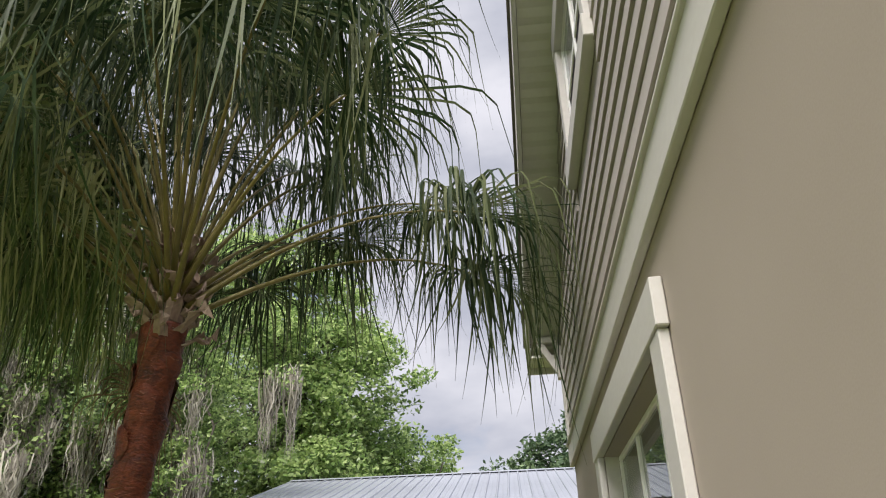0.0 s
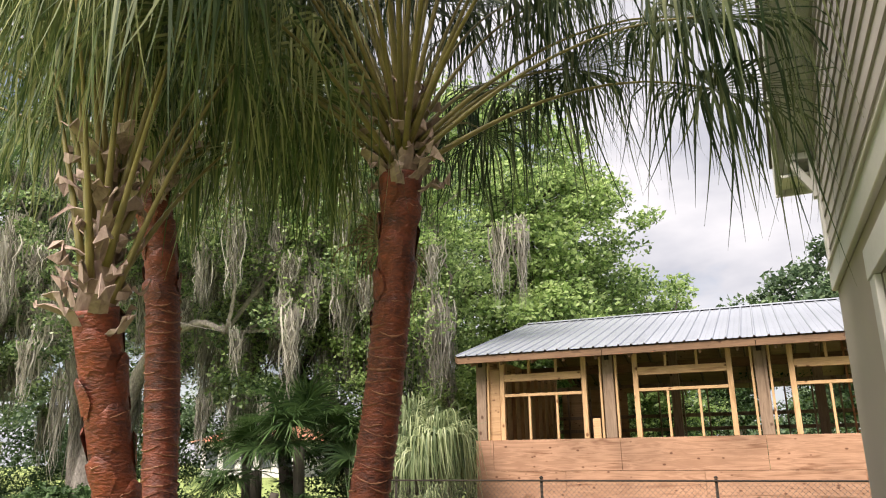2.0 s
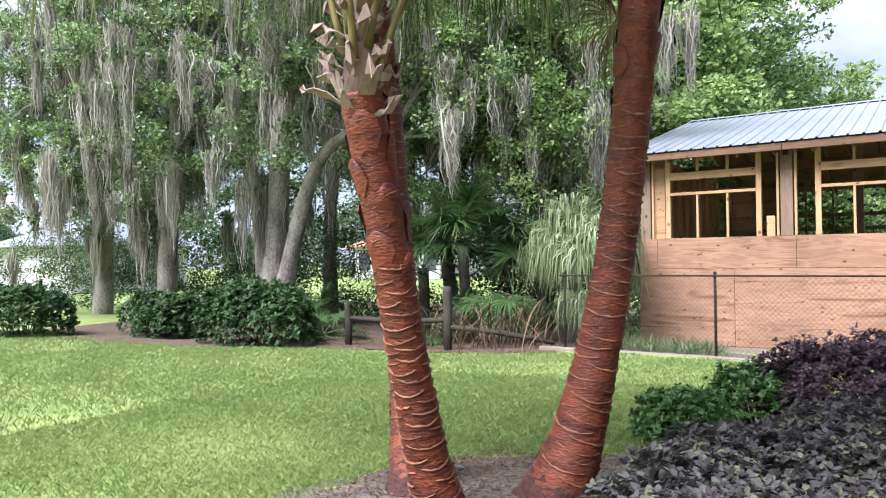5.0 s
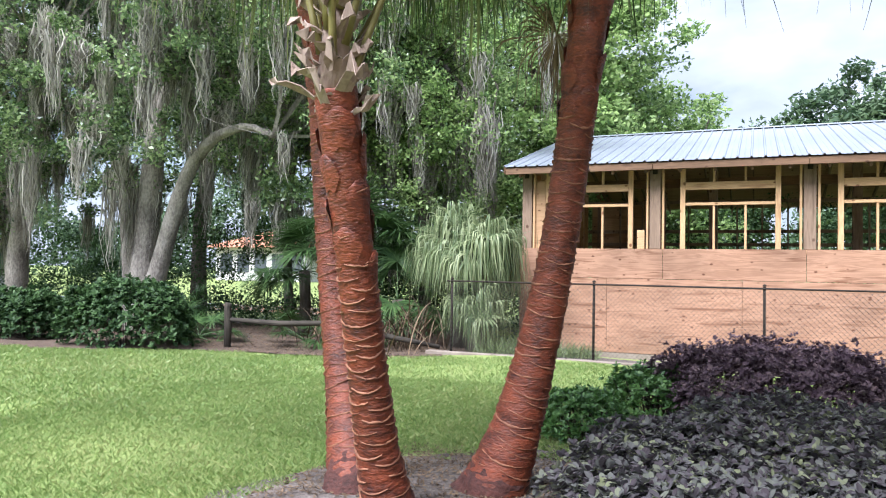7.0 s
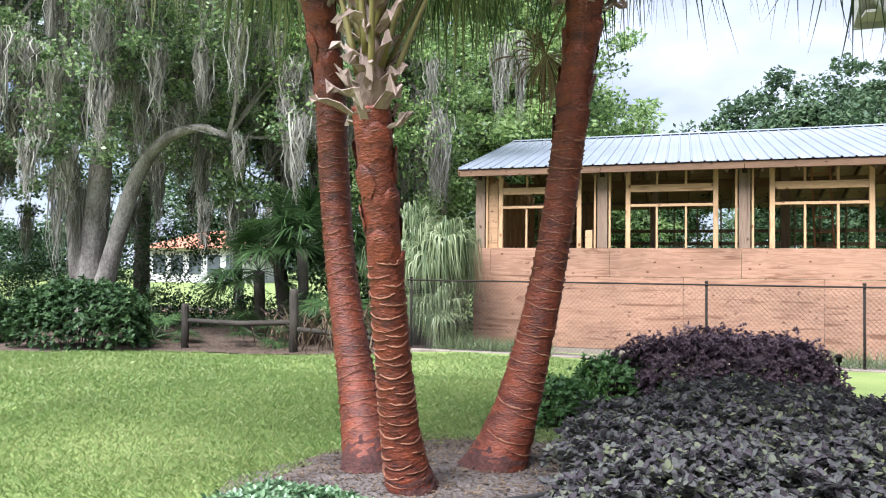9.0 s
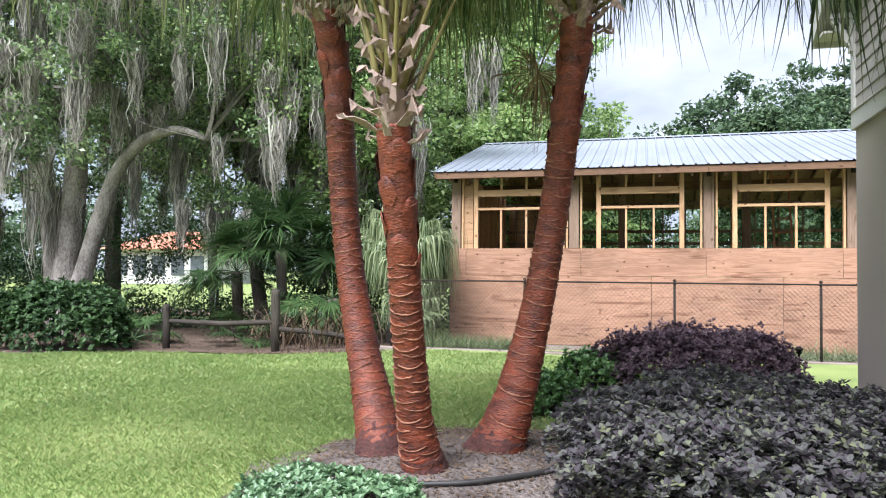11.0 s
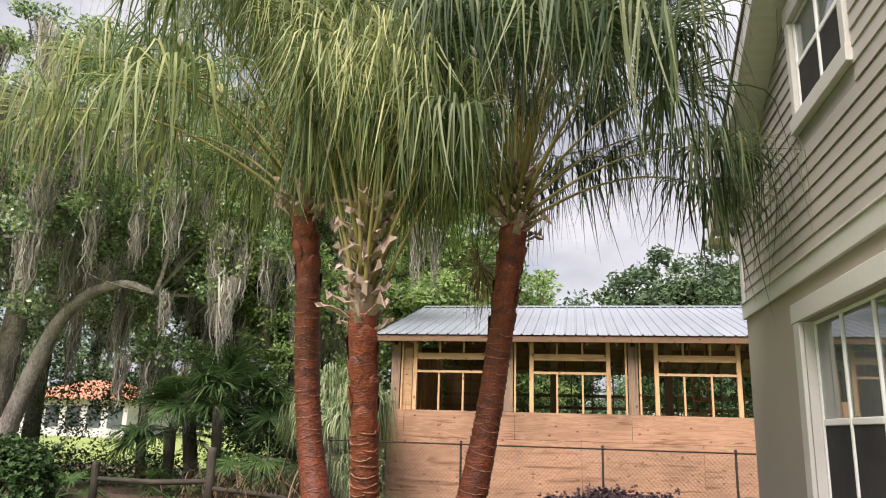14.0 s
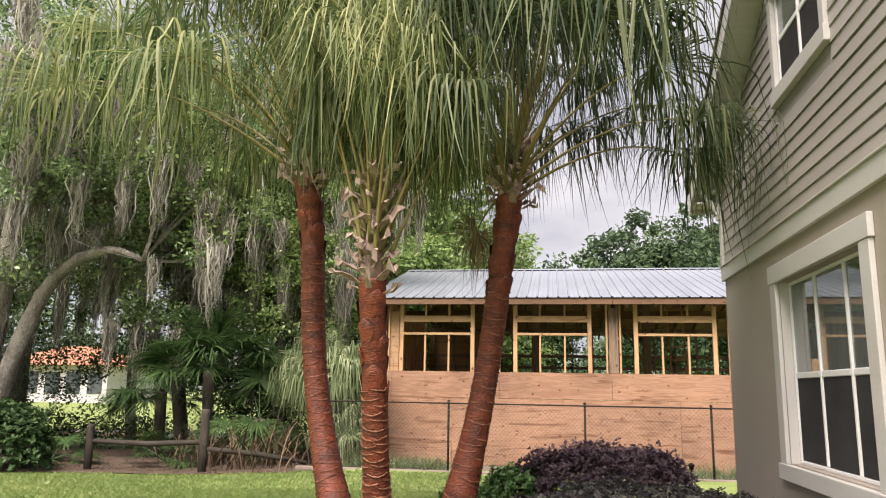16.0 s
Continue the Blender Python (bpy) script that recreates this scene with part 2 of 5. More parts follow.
GREENBUSH = leafy("green shrub leaves", [(0.25, (0.045, 0.115, 0.03)), (0.8, (0.15, 0.28, 0.075))], 0.4, 0.28, 2.0, 0.5)
PURPLE = leafy("purple shrub leaves", [(0.25, (0.075, 0.046, 0.062)), (0.5, (0.135, 0.092, 0.112)), (0.8, (0.23, 0.165, 0.168))], 0.65, 0.28, 2.0, 0.2)
GREYBUSH = leafy("grey green shrub leaves", [(0.25, (0.062, 0.050, 0.058)), (0.45, (0.100, 0.092, 0.100)), (0.62, (0.127, 0.132, 0.120)), (0.84, (0.21, 0.23, 0.12))], 0.7, 0.38, 4.0, 0.16)
COVER = leafy("ground cover leaves", [(0.25, (0.07, 0.15, 0.065)), (0.8, (0.24, 0.36, 0.19))], 0.35, 0.3, 3.0, 0.6)
PALMETTO = leafy("palmetto leaves", [(0.25, (0.025, 0.06, 0.02)), (0.8, (0.10, 0.17, 0.055))], 0.4, 0.3, 1.0)
YOUNGPALM = leafy("young palm fronds", [(0.22, (0.09, 0.135, 0.06)), (0.5, (0.19, 0.24, 0.115)), (0.8, (0.40, 0.44, 0.25))], 0.45, 0.42, 1.0)
STRAP = leafy("strap leaves", [(0.25, (0.08, 0.125, 0.048)), (0.8, (0.25, 0.30, 0.14))], 0.45, 0.35, 1.0)
LITTER = leafy("dead leaf litter", [(0.25, (0.05, 0.035, 0.025)), (0.8, (0.20, 0.14, 0.09))], 0.9, 0.1, 2.0, 0.2)
BLADE = leafy("grass blades", [(0.25, (0.125, 0.20, 0.05)), (0.52, (0.205, 0.295, 0.085)), (0.82, (0.35, 0.365, 0.155))], 0.5, 0.35, 0.45)
HOSE = surface("black hose", (0.01, 0.01, 0.01), (0.03, 0.028, 0.026), 0.55, 10)
SOIL = surface("sandy bed soil", (0.045, 0.034, 0.030), (0.20, 0.168, 0.15), 0.95, 3.2, fine=38, bump=0.8, dist=0.04, fine_amount=0.38, spread=(0.36, 0.66))
MULCH = surface("pine straw mulch", (0.05, 0.033, 0.023), (0.15, 0.10, 0.07), 0.95, 6.0, fine=70, bump=0.9, dist=0.03, fine_amount=0.55)
TILE = surface("clay roof tile", (0.36, 0.14, 0.08), (0.50, 0.22, 0.13), 0.8, 3.0, fine=14, bump=0.3)
WHITEWALL = surface("white render", (0.46, 0.45, 0.44), (0.56, 0.55, 0.54), 0.8, 2.0)
POND = surface("pond water", (0.10, 0.12, 0.12), (0.14, 0.16, 0.16), 0.08, 1.0, fine=8, bump=0.05)
DARKPANE = surface("far window pane", (0.05, 0.06, 0.07), (0.10, 0.11, 0.12), 0.15, 2.0)
EDGING = surface("sandy edging", (0.14, 0.11, 0.085), (0.27, 0.225, 0.19), 0.95, 3, fine=60, bump=0.5)
LAWN = surface("lawn turf", (0.12, 0.18, 0.04), (0.27, 0.32, 0.10), 0.95, 1.1, fine=45, bump=0.8, dist=0.03, fine_amount=0.4)

# ---- building helpers ----


def mesh_from(verts, faces, smooth=False):
    me = bpy.data.meshes.new("mesh")
    me.from_pydata([tuple(v) for v in verts], [], faces)
    if smooth:
        me.polygons.foreach_set("use_smooth", [True] * len(me.polygons))
    me.update()
    return me


def soup(q, smooth=False):
    """A mesh of loose quads from an array (n, 4, 3)."""
    q = np.asarray(q, dtype=np.float32)
    n = len(q)
    me = bpy.data.meshes.new("mesh")
    me.vertices.add(n * 4)
    me.vertices.foreach_set("co", q.reshape(-1))
    me.loops.add(n * 4)
    me.loops.foreach_set("vertex_index", np.arange(n * 4, dtype=np.int32))
    me.polygons.add(n)
    me.polygons.foreach_set("loop_start", np.arange(0, n * 4, 4, dtype=np.int32))
    me.update(calc_edges=True)
    return me


def ribbons(path, side):
    """Joined ribbons: path (n, k, 3), side (n, k, 3) half widths. Each ribbon is one island."""
    n, k, _ = path.shape
    v = np.stack([path - side, path + side], axis=2).reshape(-1, 3).astype(np.float32)
    base = (np.arange(n)[:, None] * k + np.arange(k - 1)[None, :]) * 2
    f = np.stack([base, base + 1, base + 3, base + 2], axis=-1).reshape(-1).astype(np.int32)
    me = bpy.data.meshes.new("mesh")
    me.vertices.add(len(v))
    me.vertices.foreach_set("co", v.reshape(-1))
    me.loops.add(len(f))
    me.loops.foreach_set("vertex_index", f)
    me.polygons.add(len(f) // 4)
    me.polygons.foreach_set("loop_start", np.arange(0, len(f), 4, dtype=np.int32))
    me.polygons.foreach_set("use_smooth", np.ones(len(f) // 4, dtype=bool))
    me.update(calc_edges=True)
    return me


def part(name, data, material, parent=None, label="", at=None):
    if isinstance(data, bmesh.types.BMesh):
        me = bpy.data.meshes.new(name)
        data.to_mesh(me)
        data.free()
        data = me
    if not data.materials:
        data.materials.append(material)
    ob = new(name, data)
    if at is not None:
        ob.location = at
    if parent is not None:
        ob.parent = parent
    if label:
        ob["label"] = label
    return ob


def thing(name, label, category, group="", kind="", at=(0, 0, 0)):
    ob = new(name)
    ob.location = at
    ob.empty_display_size = 0.1
    return tagged(ob, label, category, group, kind)


def box_mesh(lo, hi, bevel=0.0):
    bm = bmesh.new()
    bmesh.ops.create_cube(bm, size=1)
    c, s = [(a + b) / 2 for a, b in zip(lo, hi)], [b - a for a, b in zip(lo, hi)]
    bmesh.ops.scale(bm, vec=s, verts=bm.verts)
    bmesh.ops.translate(bm, vec=c, verts=bm.verts)
    if bevel:
        bmesh.ops.bevel(bm, geom=bm.edges, offset=bevel, segments=1, affect="EDGES", profile=0.5)
    return bm


def box(name, lo, hi, material, parent=None, label="", bevel=0.004):
    return part(name, box_mesh(lo, hi, bevel), material, parent, label)


def tube_mesh(points, radii, sides=10, wobble=0.0, cap=True, seed=0):
    """A tapered tube along points."""
    r = random.Random(seed)
    p = [Vector(q) for q in points]
    verts, faces = [], []
    ref = Vector((0.31, 0.95, 0.05)).normalized()
    for i, c in enumerate(p):
        t = (p[min(i + 1, len(p) - 1)] - p[max(i - 1, 0)]).normalized()
        u = t.cross(ref)
        if u.length < 0.1:
            u = t.cross(Vector((1, 0, 0)))
        u.normalize()
        w = t.cross(u)
        for j in range(sides):
            a = 2 * math.pi * j / sides
            rr = radii[i] * (1 + wobble * (r.random() - 0.5))
            verts.append(c + (u * math.cos(a) + w * math.sin(a)) * rr)
    for i in range(len(p) - 1):
        for j in range(sides):
            k = (j + 1) % sides
            faces.append((i * sides + j, i * sides + k, (i + 1) * sides + k, (i + 1) * sides + j))
    if cap:
        faces.append(tuple(range(sides))[::-1])
        faces.append(tuple(range((len(p) - 1) * sides, len(p) * sides)))
    return mesh_from(verts, faces, True)


def beam_mesh(a, b, w, h):
    """A sawn bar from a to b, w wide and h high."""
    a, b = Vector(a), Vector(b)
    t = (b - a).normalized()
    s = t.cross(Vector((0, 0, 1)))
    if s.length < 0.05:
        s = Vector((1, 0, 0))
    s.normalize()
    u = s.cross(t)
    vs = [e + s * (w / 2 * i) + u * (h / 2 * j) for e in (a, b) for i, j in ((-1, -1), (1, -1), (1, 1), (-1, 1))]
    return mesh_from(vs, [(3, 2, 1, 0), (4, 5, 6, 7), (0, 1, 5, 4), (1, 2, 6, 5), (2, 3, 7, 6), (3, 0, 4, 7)])


def smooth_path(points, n):
    """Catmull-Rom through points, n samples."""
    p = np.array(points, float)
    p = np.vstack([2 * p[0] - p[1], p, 2 * p[-1] - p[-2]])
    out = []
    for u in np.linspace(0, len(p) - 3 - 1e-6, n):
        i = int(u)
        f = u - i
        a, b, c, d = p[i:i + 4]
        out.append(0.5 * (2 * b + (c - a) * f + (2 * a - 5 * b + 4 * c - d) * f * f + (3 * b - a - 3 * c + d) * f ** 3))
    return np.array(out)


def unit(v):
    return v / np.maximum(np.linalg.norm(v, axis=-1, keepdims=True), 1e-9)


def leaves(centres, size, rng, aspect=0.5, up=0.5, fold=0.25, outward=None, axis=None):
    """Folded pointed leaves, one quad each, at the given centres."""
    n = len(centres)
    nrm = rng.normal(size=(n, 3))
    nrm[:, 2] += up * 2
    if outward is not None:
        nrm += outward * 1.3
    nrm = unit(nrm)
    d = unit(np.cross(nrm, rng.normal(size=(n, 3))))
    if axis is not None:
        d = unit(axis + rng.normal(size=(n, 3)) * 0.55)
        nrm = unit(nrm - d * np.sum(nrm * d, axis=1, keepdims=True))
    s = np.cross(nrm, d)
    ln = (size * rng.uniform(0.6, 1.25, n))[:, None]
    w = ln * aspect
    c = centres
    return np.stack([c - d * ln * 0.5, c + s * w * 0.5 - d * ln * 0.05 - nrm * w * fold, c + d * ln * 0.5, c - s * w * 0.5 - d * ln * 0.05 - nrm * w * fold], axis=1)


def sprigs(centres, normals, size, rng, per=7, aspect=0.55):
    """Rosettes of rounded, folded leaves; each leaf is one island of two quads."""
    n = len(centres) * per
    c = np.repeat(centres, per, 0)
    nn = unit(np.repeat(unit(normals + rng.normal(size=normals.shape) * 0.35), per, 0))
    ref = unit(np.cross(nn, np.repeat(rng.normal(size=(len(centres), 3)), per, 0)))
    bi = np.cross(nn, ref)
    a = np.tile(np.arange(per) * 2.4, len(centres)) + rng.normal(size=n) * 0.3
    tang = ref * np.cos(a)[:, None] + bi * np.sin(a)[:, None]
    lift = rng.uniform(0.1, 0.9, n)[:, None]
    d = unit(tang + nn * lift)
    up = unit(nn - d * np.sum(nn * d, axis=1, keepdims=True))
    s = np.cross(up, d)
    ln = (size * rng.uniform(0.6, 1.25, n))[:, None]
    w = ln * aspect * 0.5
    b = c + nn * (rng.uniform(-0.25, 0.25, n)[:, None] * size)
    v = np.stack([b, b + d * ln * 0.35 + s * w + up * w * 0.35, b + d * ln * 0.75 + s * w * 0.8 + up * w * 0.3, b + d * ln, b + d * ln * 0.75 - s * w * 0.8 + up * w * 0.3, b + d * ln * 0.35 - s * w + up * w * 0.35], 1).astype(np.float32)
    k = np.arange(n)[:, None] * 6
    f = (k + np.array([0, 1, 2, 3, 0, 3, 4, 5])[None]).reshape(-1).astype(np.int32)
    me = bpy.data.meshes.new("mesh")
    me.vertices.add(n * 6)
    me.vertices.foreach_set("co", v.reshape(-1))
    me.loops.add(len(f))
    me.loops.foreach_set("vertex_index", f)
    me.polygons.add(len(f) // 4)
    me.polygons.foreach_set("loop_start", np.arange(0, len(f), 4, dtype=np.int32))
    me.update(calc_edges=True)
    return me


def clumps(centres, radius, per, rng, flat=0.75):
    """Points gathered in clumps round centres."""
    k = len(centres)
    d = unit(rng.normal(size=(k * per, 3))) * (rng.uniform(0, 1, k * per) ** 0.45)[:, None]
    rad = np.repeat(np.broadcast_to(radius, k), per)[:, None]
    d = d * rad
    d[:, 2] *= flat
    return np.repeat(centres, per, axis=0) + d


def mound(x, y):
    """Height of the ground."""
    m = 0.27 * np.exp(-(((x + 2.7) / 1.6) ** 2 + ((y - 3.3) / 1.4) ** 2)) + 0.12 * np.exp(-(((x + 0.9) / 1.2) ** 2 + ((y - 4.6) / 2.0) ** 2))
    drop = -0.22 * np.clip((y - 11.6) / 2.2, 0, 1) * np.clip((x + 7.5) / 1.5, 0, 1)
    far = -0.5 * np.clip((y - 14) / 14, 0, 1) * np.clip((-x - 7) / 3, 0, 1)
    side = -0.16 * np.clip((y - 6.5) / 4.5, 0, 1) * np.clip((-x - 5) / 4, 0, 1)
    return m + drop + far + side + 0.02 * np.sin(x * 0.9 + y * 0.5) * np.clip((y - 4) / 3, 0, 1)


def sheet(xs, ys, lift=0.0):
    gx, gy = np.meshgrid(xs, ys)
    gz = mound(gx, gy) + lift
    v = np.stack([gx, gy, gz], -1).reshape(-1, 3)
    nx = len(xs)
    f = [(j * nx + i, j * nx + i + 1, (j + 1) * nx + i + 1, (j + 1) * nx + i) for j in range(len(ys) - 1) for i in range(nx - 1)]
    return mesh_from(v, f, True)


def patch_mesh(outline, lift, rings=7):
    """A ground patch with a wavy outline laid on the ground."""
    o = smooth_path(list(outline) + [outline[0]], 72)[:-1]
    c = o.mean(axis=0)
    verts, faces = [(c[0], c[1], float(mound(c[0], c[1])) + lift)], []
    n = len(o)
    for r in range(1, rings + 1):
        for i, q in enumerate(o):
            k = r / rings
            wob = 1 + (0.05 * math.sin(i * 1.7) + 0.04 * math.sin(i * 0.9 + 1)) * (r == rings)
            x, y = c[0] + (q[0] - c[0]) * k * wob, c[1] + (q[1] - c[1]) * k * wob
            verts.append((x, y, float(mound(x, y)) + lift))
    for i in range(n):
        faces.append((0, 1 + i, 1 + (i + 1) % n))
    for r in range(rings - 1):
        for i in range(n):
            a, b = 1 + r * n + i, 1 + r * n + (i + 1) % n
            faces.append((a, a + n, b + n, b))
    return mesh_from(verts, faces, True)


# ---- ground ----
gx = np.concatenate([np.linspace(-300, -40, 14), np.linspace(-36, -16, 11), np.linspace(-15, 8, 70), np.linspace(10, 300, 16)])
gy = np.concatenate([np.linspace(-300, -20, 12), np.linspace(-16, -2, 6), np.linspace(-1.5, 14, 50), np.linspace(15, 40, 14), np.linspace(50, 500, 12)])
ground = tagged(part("ground", sheet(gx, gy), LAWN), "mown green lawn with dry yellowish patches", "lawn", kind="structure")
bed = tagged(part("planting_bed", patch_mesh([(-3.8, 3.1), (-3.55, 4.1), (-3.1, 4.9), (-2.6, 5.5), (-2.5, 6.4), (-2.3, 7.3), (-0.8, 7.8), (0.26, 7.2), (0.26, 1.0), (-1.8, 1.2), (-3.5, 1.8)], 0.012), SOIL),
             "sandy grey soil of the raised planting bed", "soil", kind="structure")
mulch = tagged(part("mulch_bed", patch_mesh([(-19, 8.2), (-15, 8.6), (-12, 9.1), (-10.4, 10.2), (-8.0, 10.9), (-6.0, 11.2), (-5.9, 13.2), (-8, 17), (-13, 18), (-20, 15)], 0.02, 10), MULCH),
               "brown pine straw and leaf mulch under the trees", "mulch", kind="structure")
dirt = tagged(part("dirt_strip", patch_mesh([(-6.0, 11.45), (-2, 11.4), (3, 11.4), (7, 11.5), (7, 13.9), (2, 13.9), (-3, 13.9), (-5.9, 13.9)], 0.012), SOIL),
              "bare sandy ground along the plywood wall", "soil", kind="structure")

# ---- house ----
WX, CY, BAND0, BAND1 = 0.288, 5.85, 2.655, 2.80
NEAR = -7.0
RIDGE_Y, SLOPE = 0.4, 0.56


def rake(y):
    """Height of the gable soffit over the wall."""
    return 3.84 + (5.56 - max(y, 2 * RIDGE_Y - y)) * SLOPE


house = thing("house", "two-storey beige house with stucco below and lap siding above", "house")


def wall_with_holes(y0, y1, z0, z1, holes, x0, x1):
    """Wall slab in the x-thickness, in pieces round rectangular holes."""
    ys = sorted({y0, y1, *[h[0] for h in holes], *[h[1] for h in holes]})
    for a, b in zip(ys, ys[1:]):
        z = z0
        for lo, hi in [*sorted((h[2], h[3]) for h in holes if h[0] <= a and h[1] >= b), (z1, z1)]:
            if lo > z:
                part("wall", box_mesh((x0, a, z), (x1, b, lo)), STUCCO, house, "smooth beige stucco lower wall")
            z = hi


W1 = (2.31, 3.99, 0.95, 2.368)
W2 = (2.585, 3.585, 3.885, 4.665)
wall_with_holes(NEAR, CY - 0.02, -0.3, BAND0 + 0.1, [W1], WX + 0.03, WX + 0.21)
part("end_wall", box_mesh((WX + 0.212, CY - 0.2, -0.3), (9.0, CY - 0.022, 3.3)), STUCCO, house, "beige stucco end wall")
part("back_wall", box_mesh((8.8, NEAR, -0.3), (9.0, CY - 0.21, 3.3)), STUCCO, house)
part("near_wall", box_mesh((WX + 0.212, NEAR, -0.3), (8.79, NEAR + 0.2, 3.3)), STUCCO, house)
box("band", (WX - 0.005, NEAR, BAND0), (WX + 0.028, CY, BAND1), TRIM, house, "off-white painted band board", 0.004)
box("band_cap", (WX - 0.02, NEAR, BAND1 + 0.001), (WX + 0.028, CY, BAND1 + 0.018), TRIM, house)
box("corner_board", (WX - 0.004, CY - 0.09, BAND1 + 0.02), (WX + 0.028, CY, 3.58), TRIM, house, "off-white corner board")
box("corner_board", (WX + 0.03, CY - 0.018, BAND1 + 0.02), (WX + 0.13, CY, 3.58), TRIM, house)
# gable sheathing behind the boards
bm = bmesh.new()


def slab(bm, ring, x0, x1):
    a = [bm.verts.new((x0, y, z)) for y, z in ring]
    b = [bm.verts.new((x1, y, z)) for y, z in ring]
    bm.faces.new(a[::-1])
    bm.faces.new(b)
    for i in range(len(ring)):
        j = (i + 1) % len(ring)
        bm.faces.new((a[i], a[j], b[j], b[i]))


XS0, XS1 = WX + 0.03, WX + 0.2
slab(bm, [(W2[1], 2.74), (CY - 0.03, 2.74), (CY - 0.03, rake(CY)), (W2[1], rake(W2[1]))], XS0, XS1)
slab(bm, [(W2[0], 2.74), (W2[1], 2.74), (W2[1], W2[2]), (W2[0], W2[2])], XS0, XS1)
slab(bm, [(W2[0], W2[3]), (W2[1], W2[3]), (W2[1], rake(W2[1])), (W2[0], rake(W2[0]))], XS0, XS1)
slab(bm, [(RIDGE_Y, 2.74), (W2[0], 2.74), (W2[0], rake(W2[0])), (RIDGE_Y, rake(RIDGE_Y))], XS0, XS1)
slab(bm, [(NEAR, 2.74), (RIDGE_Y, 2.74), (RIDGE_Y, rake(RIDGE_Y)), (NEAR, rake(NEAR))], XS0, XS1)
part("gable", bm, SIDING, house)
# lap boards
LAP = 0.114
z = BAND1 + 0.02
while z < rake(RIDGE_Y) - 0.1:
    top = z + LAP + 0.012
    edge = 5.56 + (3.84 - (z + 0.06)) / SLOPE
    y1 = min(CY - 0.092, edge)
    y0 = max(NEAR, 2 * RIDGE_Y - edge)
    spans = [(y0, y1)]
    if top > W2[2] - 0.16 and z < W2[3] + 0.1:
        spans = [(y0, W2[0] - 0.095), (W2[1] + 0.095, y1)]
    for a, b in spans:
        if b - a < 0.05:
            continue
        vs = []
        for y in (a, b):
            zt = max(z + 0.01, min(top, rake(y)))
            vs += [(WX + 0.028, y, z), (WX + 0.009, y, z), (WX + 0.010, y, z + 0.004), (WX + 0.021, y, zt), (WX + 0.028, y, zt)]
        fs = [(0, 1, 2, 3, 4), (9, 8, 7, 6, 5)] + [(i, i + 5, (i + 1) % 5 + 5, (i + 1) % 5) for i in range(5)]
        part("siding_board", mesh_from(vs, fs), SIDING, house)
    z += LAP
# gable overhang: ribbed soffit, rake board, roof
END = 6.13
XO = WX - 0.24


def sloped(name, y0, y1, x0, x1, d0, d1, material, label="", ribs=0):
    v, f = [], []
    if ribs:
        n = int(abs(y1 - y0) / ribs) * 2 + 1
        ys = np.linspace(y0, y1, n)
    else:
        ys = [y0, y1]
    for i, y in enumerate(ys):
        dz = 0.008 * (i % 2) if ribs else 0
        v += [(x0, y, rake(y) + d0 + dz), (x1, y, rake(y) + d0 + dz), (x1, y, rake(y) + d1), (x0, y, rake(y) + d1)]
    for i in range(len(ys) - 1):
        for k in range(4):
            a, b = i * 4 + k, i * 4 + (k + 1) % 4
            f.append((a, a + 4, b + 4, b))
    f += [(0, 1, 2, 3), tuple(range(len(v) - 4, len(v)))[::-1]]
    part(name, mesh_from(v, f), material, house, label)


for y0, y1 in ((END, RIDGE_Y), (RIDGE_Y, 2 * RIDGE_Y - END)):
    sloped("soffit", y0, y1, XO + 0.025, WX + 0.027, 0.0, 0.03, SOFFIT, "ribbed cream vinyl soffit", 0.09)
    sloped("rake_board", y0, y1, XO - 0.01, XO + 0.02, -0.03, 0.17, TRIM, "off-white rake board")
    sloped("roof_slope", y0, y1, XO - 0.03, 9.3, 0.18, 0.22, SHINGLE, "dark shingle roof")
box("eave_soffit", (XO + 0.02, CY + 0.002, rake(END) - 0.005), (9.2, END - 0.02, rake(END) + 0.02), SOFFIT, house)
box("eave_board", (XO - 0.012, END, rake(END) - 0.05), (9.2, END + 0.025, rake(END) + 0.16), TRIM, house)
# corner bracket under the overhang
bz = rake(CY) - 0.03
bracket = part("bracket", box_mesh((XO + 0.06, CY - 0.10, bz - 0.04), (WX - 0.006, CY - 0.02, bz + 0.01), 0.004), TRIM, house, "white triangular eave bracket")
part("brace", beam_mesh((XO + 0.09, CY - 0.06, bz - 0.04), (WX - 0.015, CY - 0.06, bz - 0.27), 0.05, 0.05), TRIM, bracket)
box("wall_plate", (WX - 0.03, CY - 0.10, bz - 0.33), (WX - 0.006, CY - 0.02, bz - 0.042), TRIM, bracket)


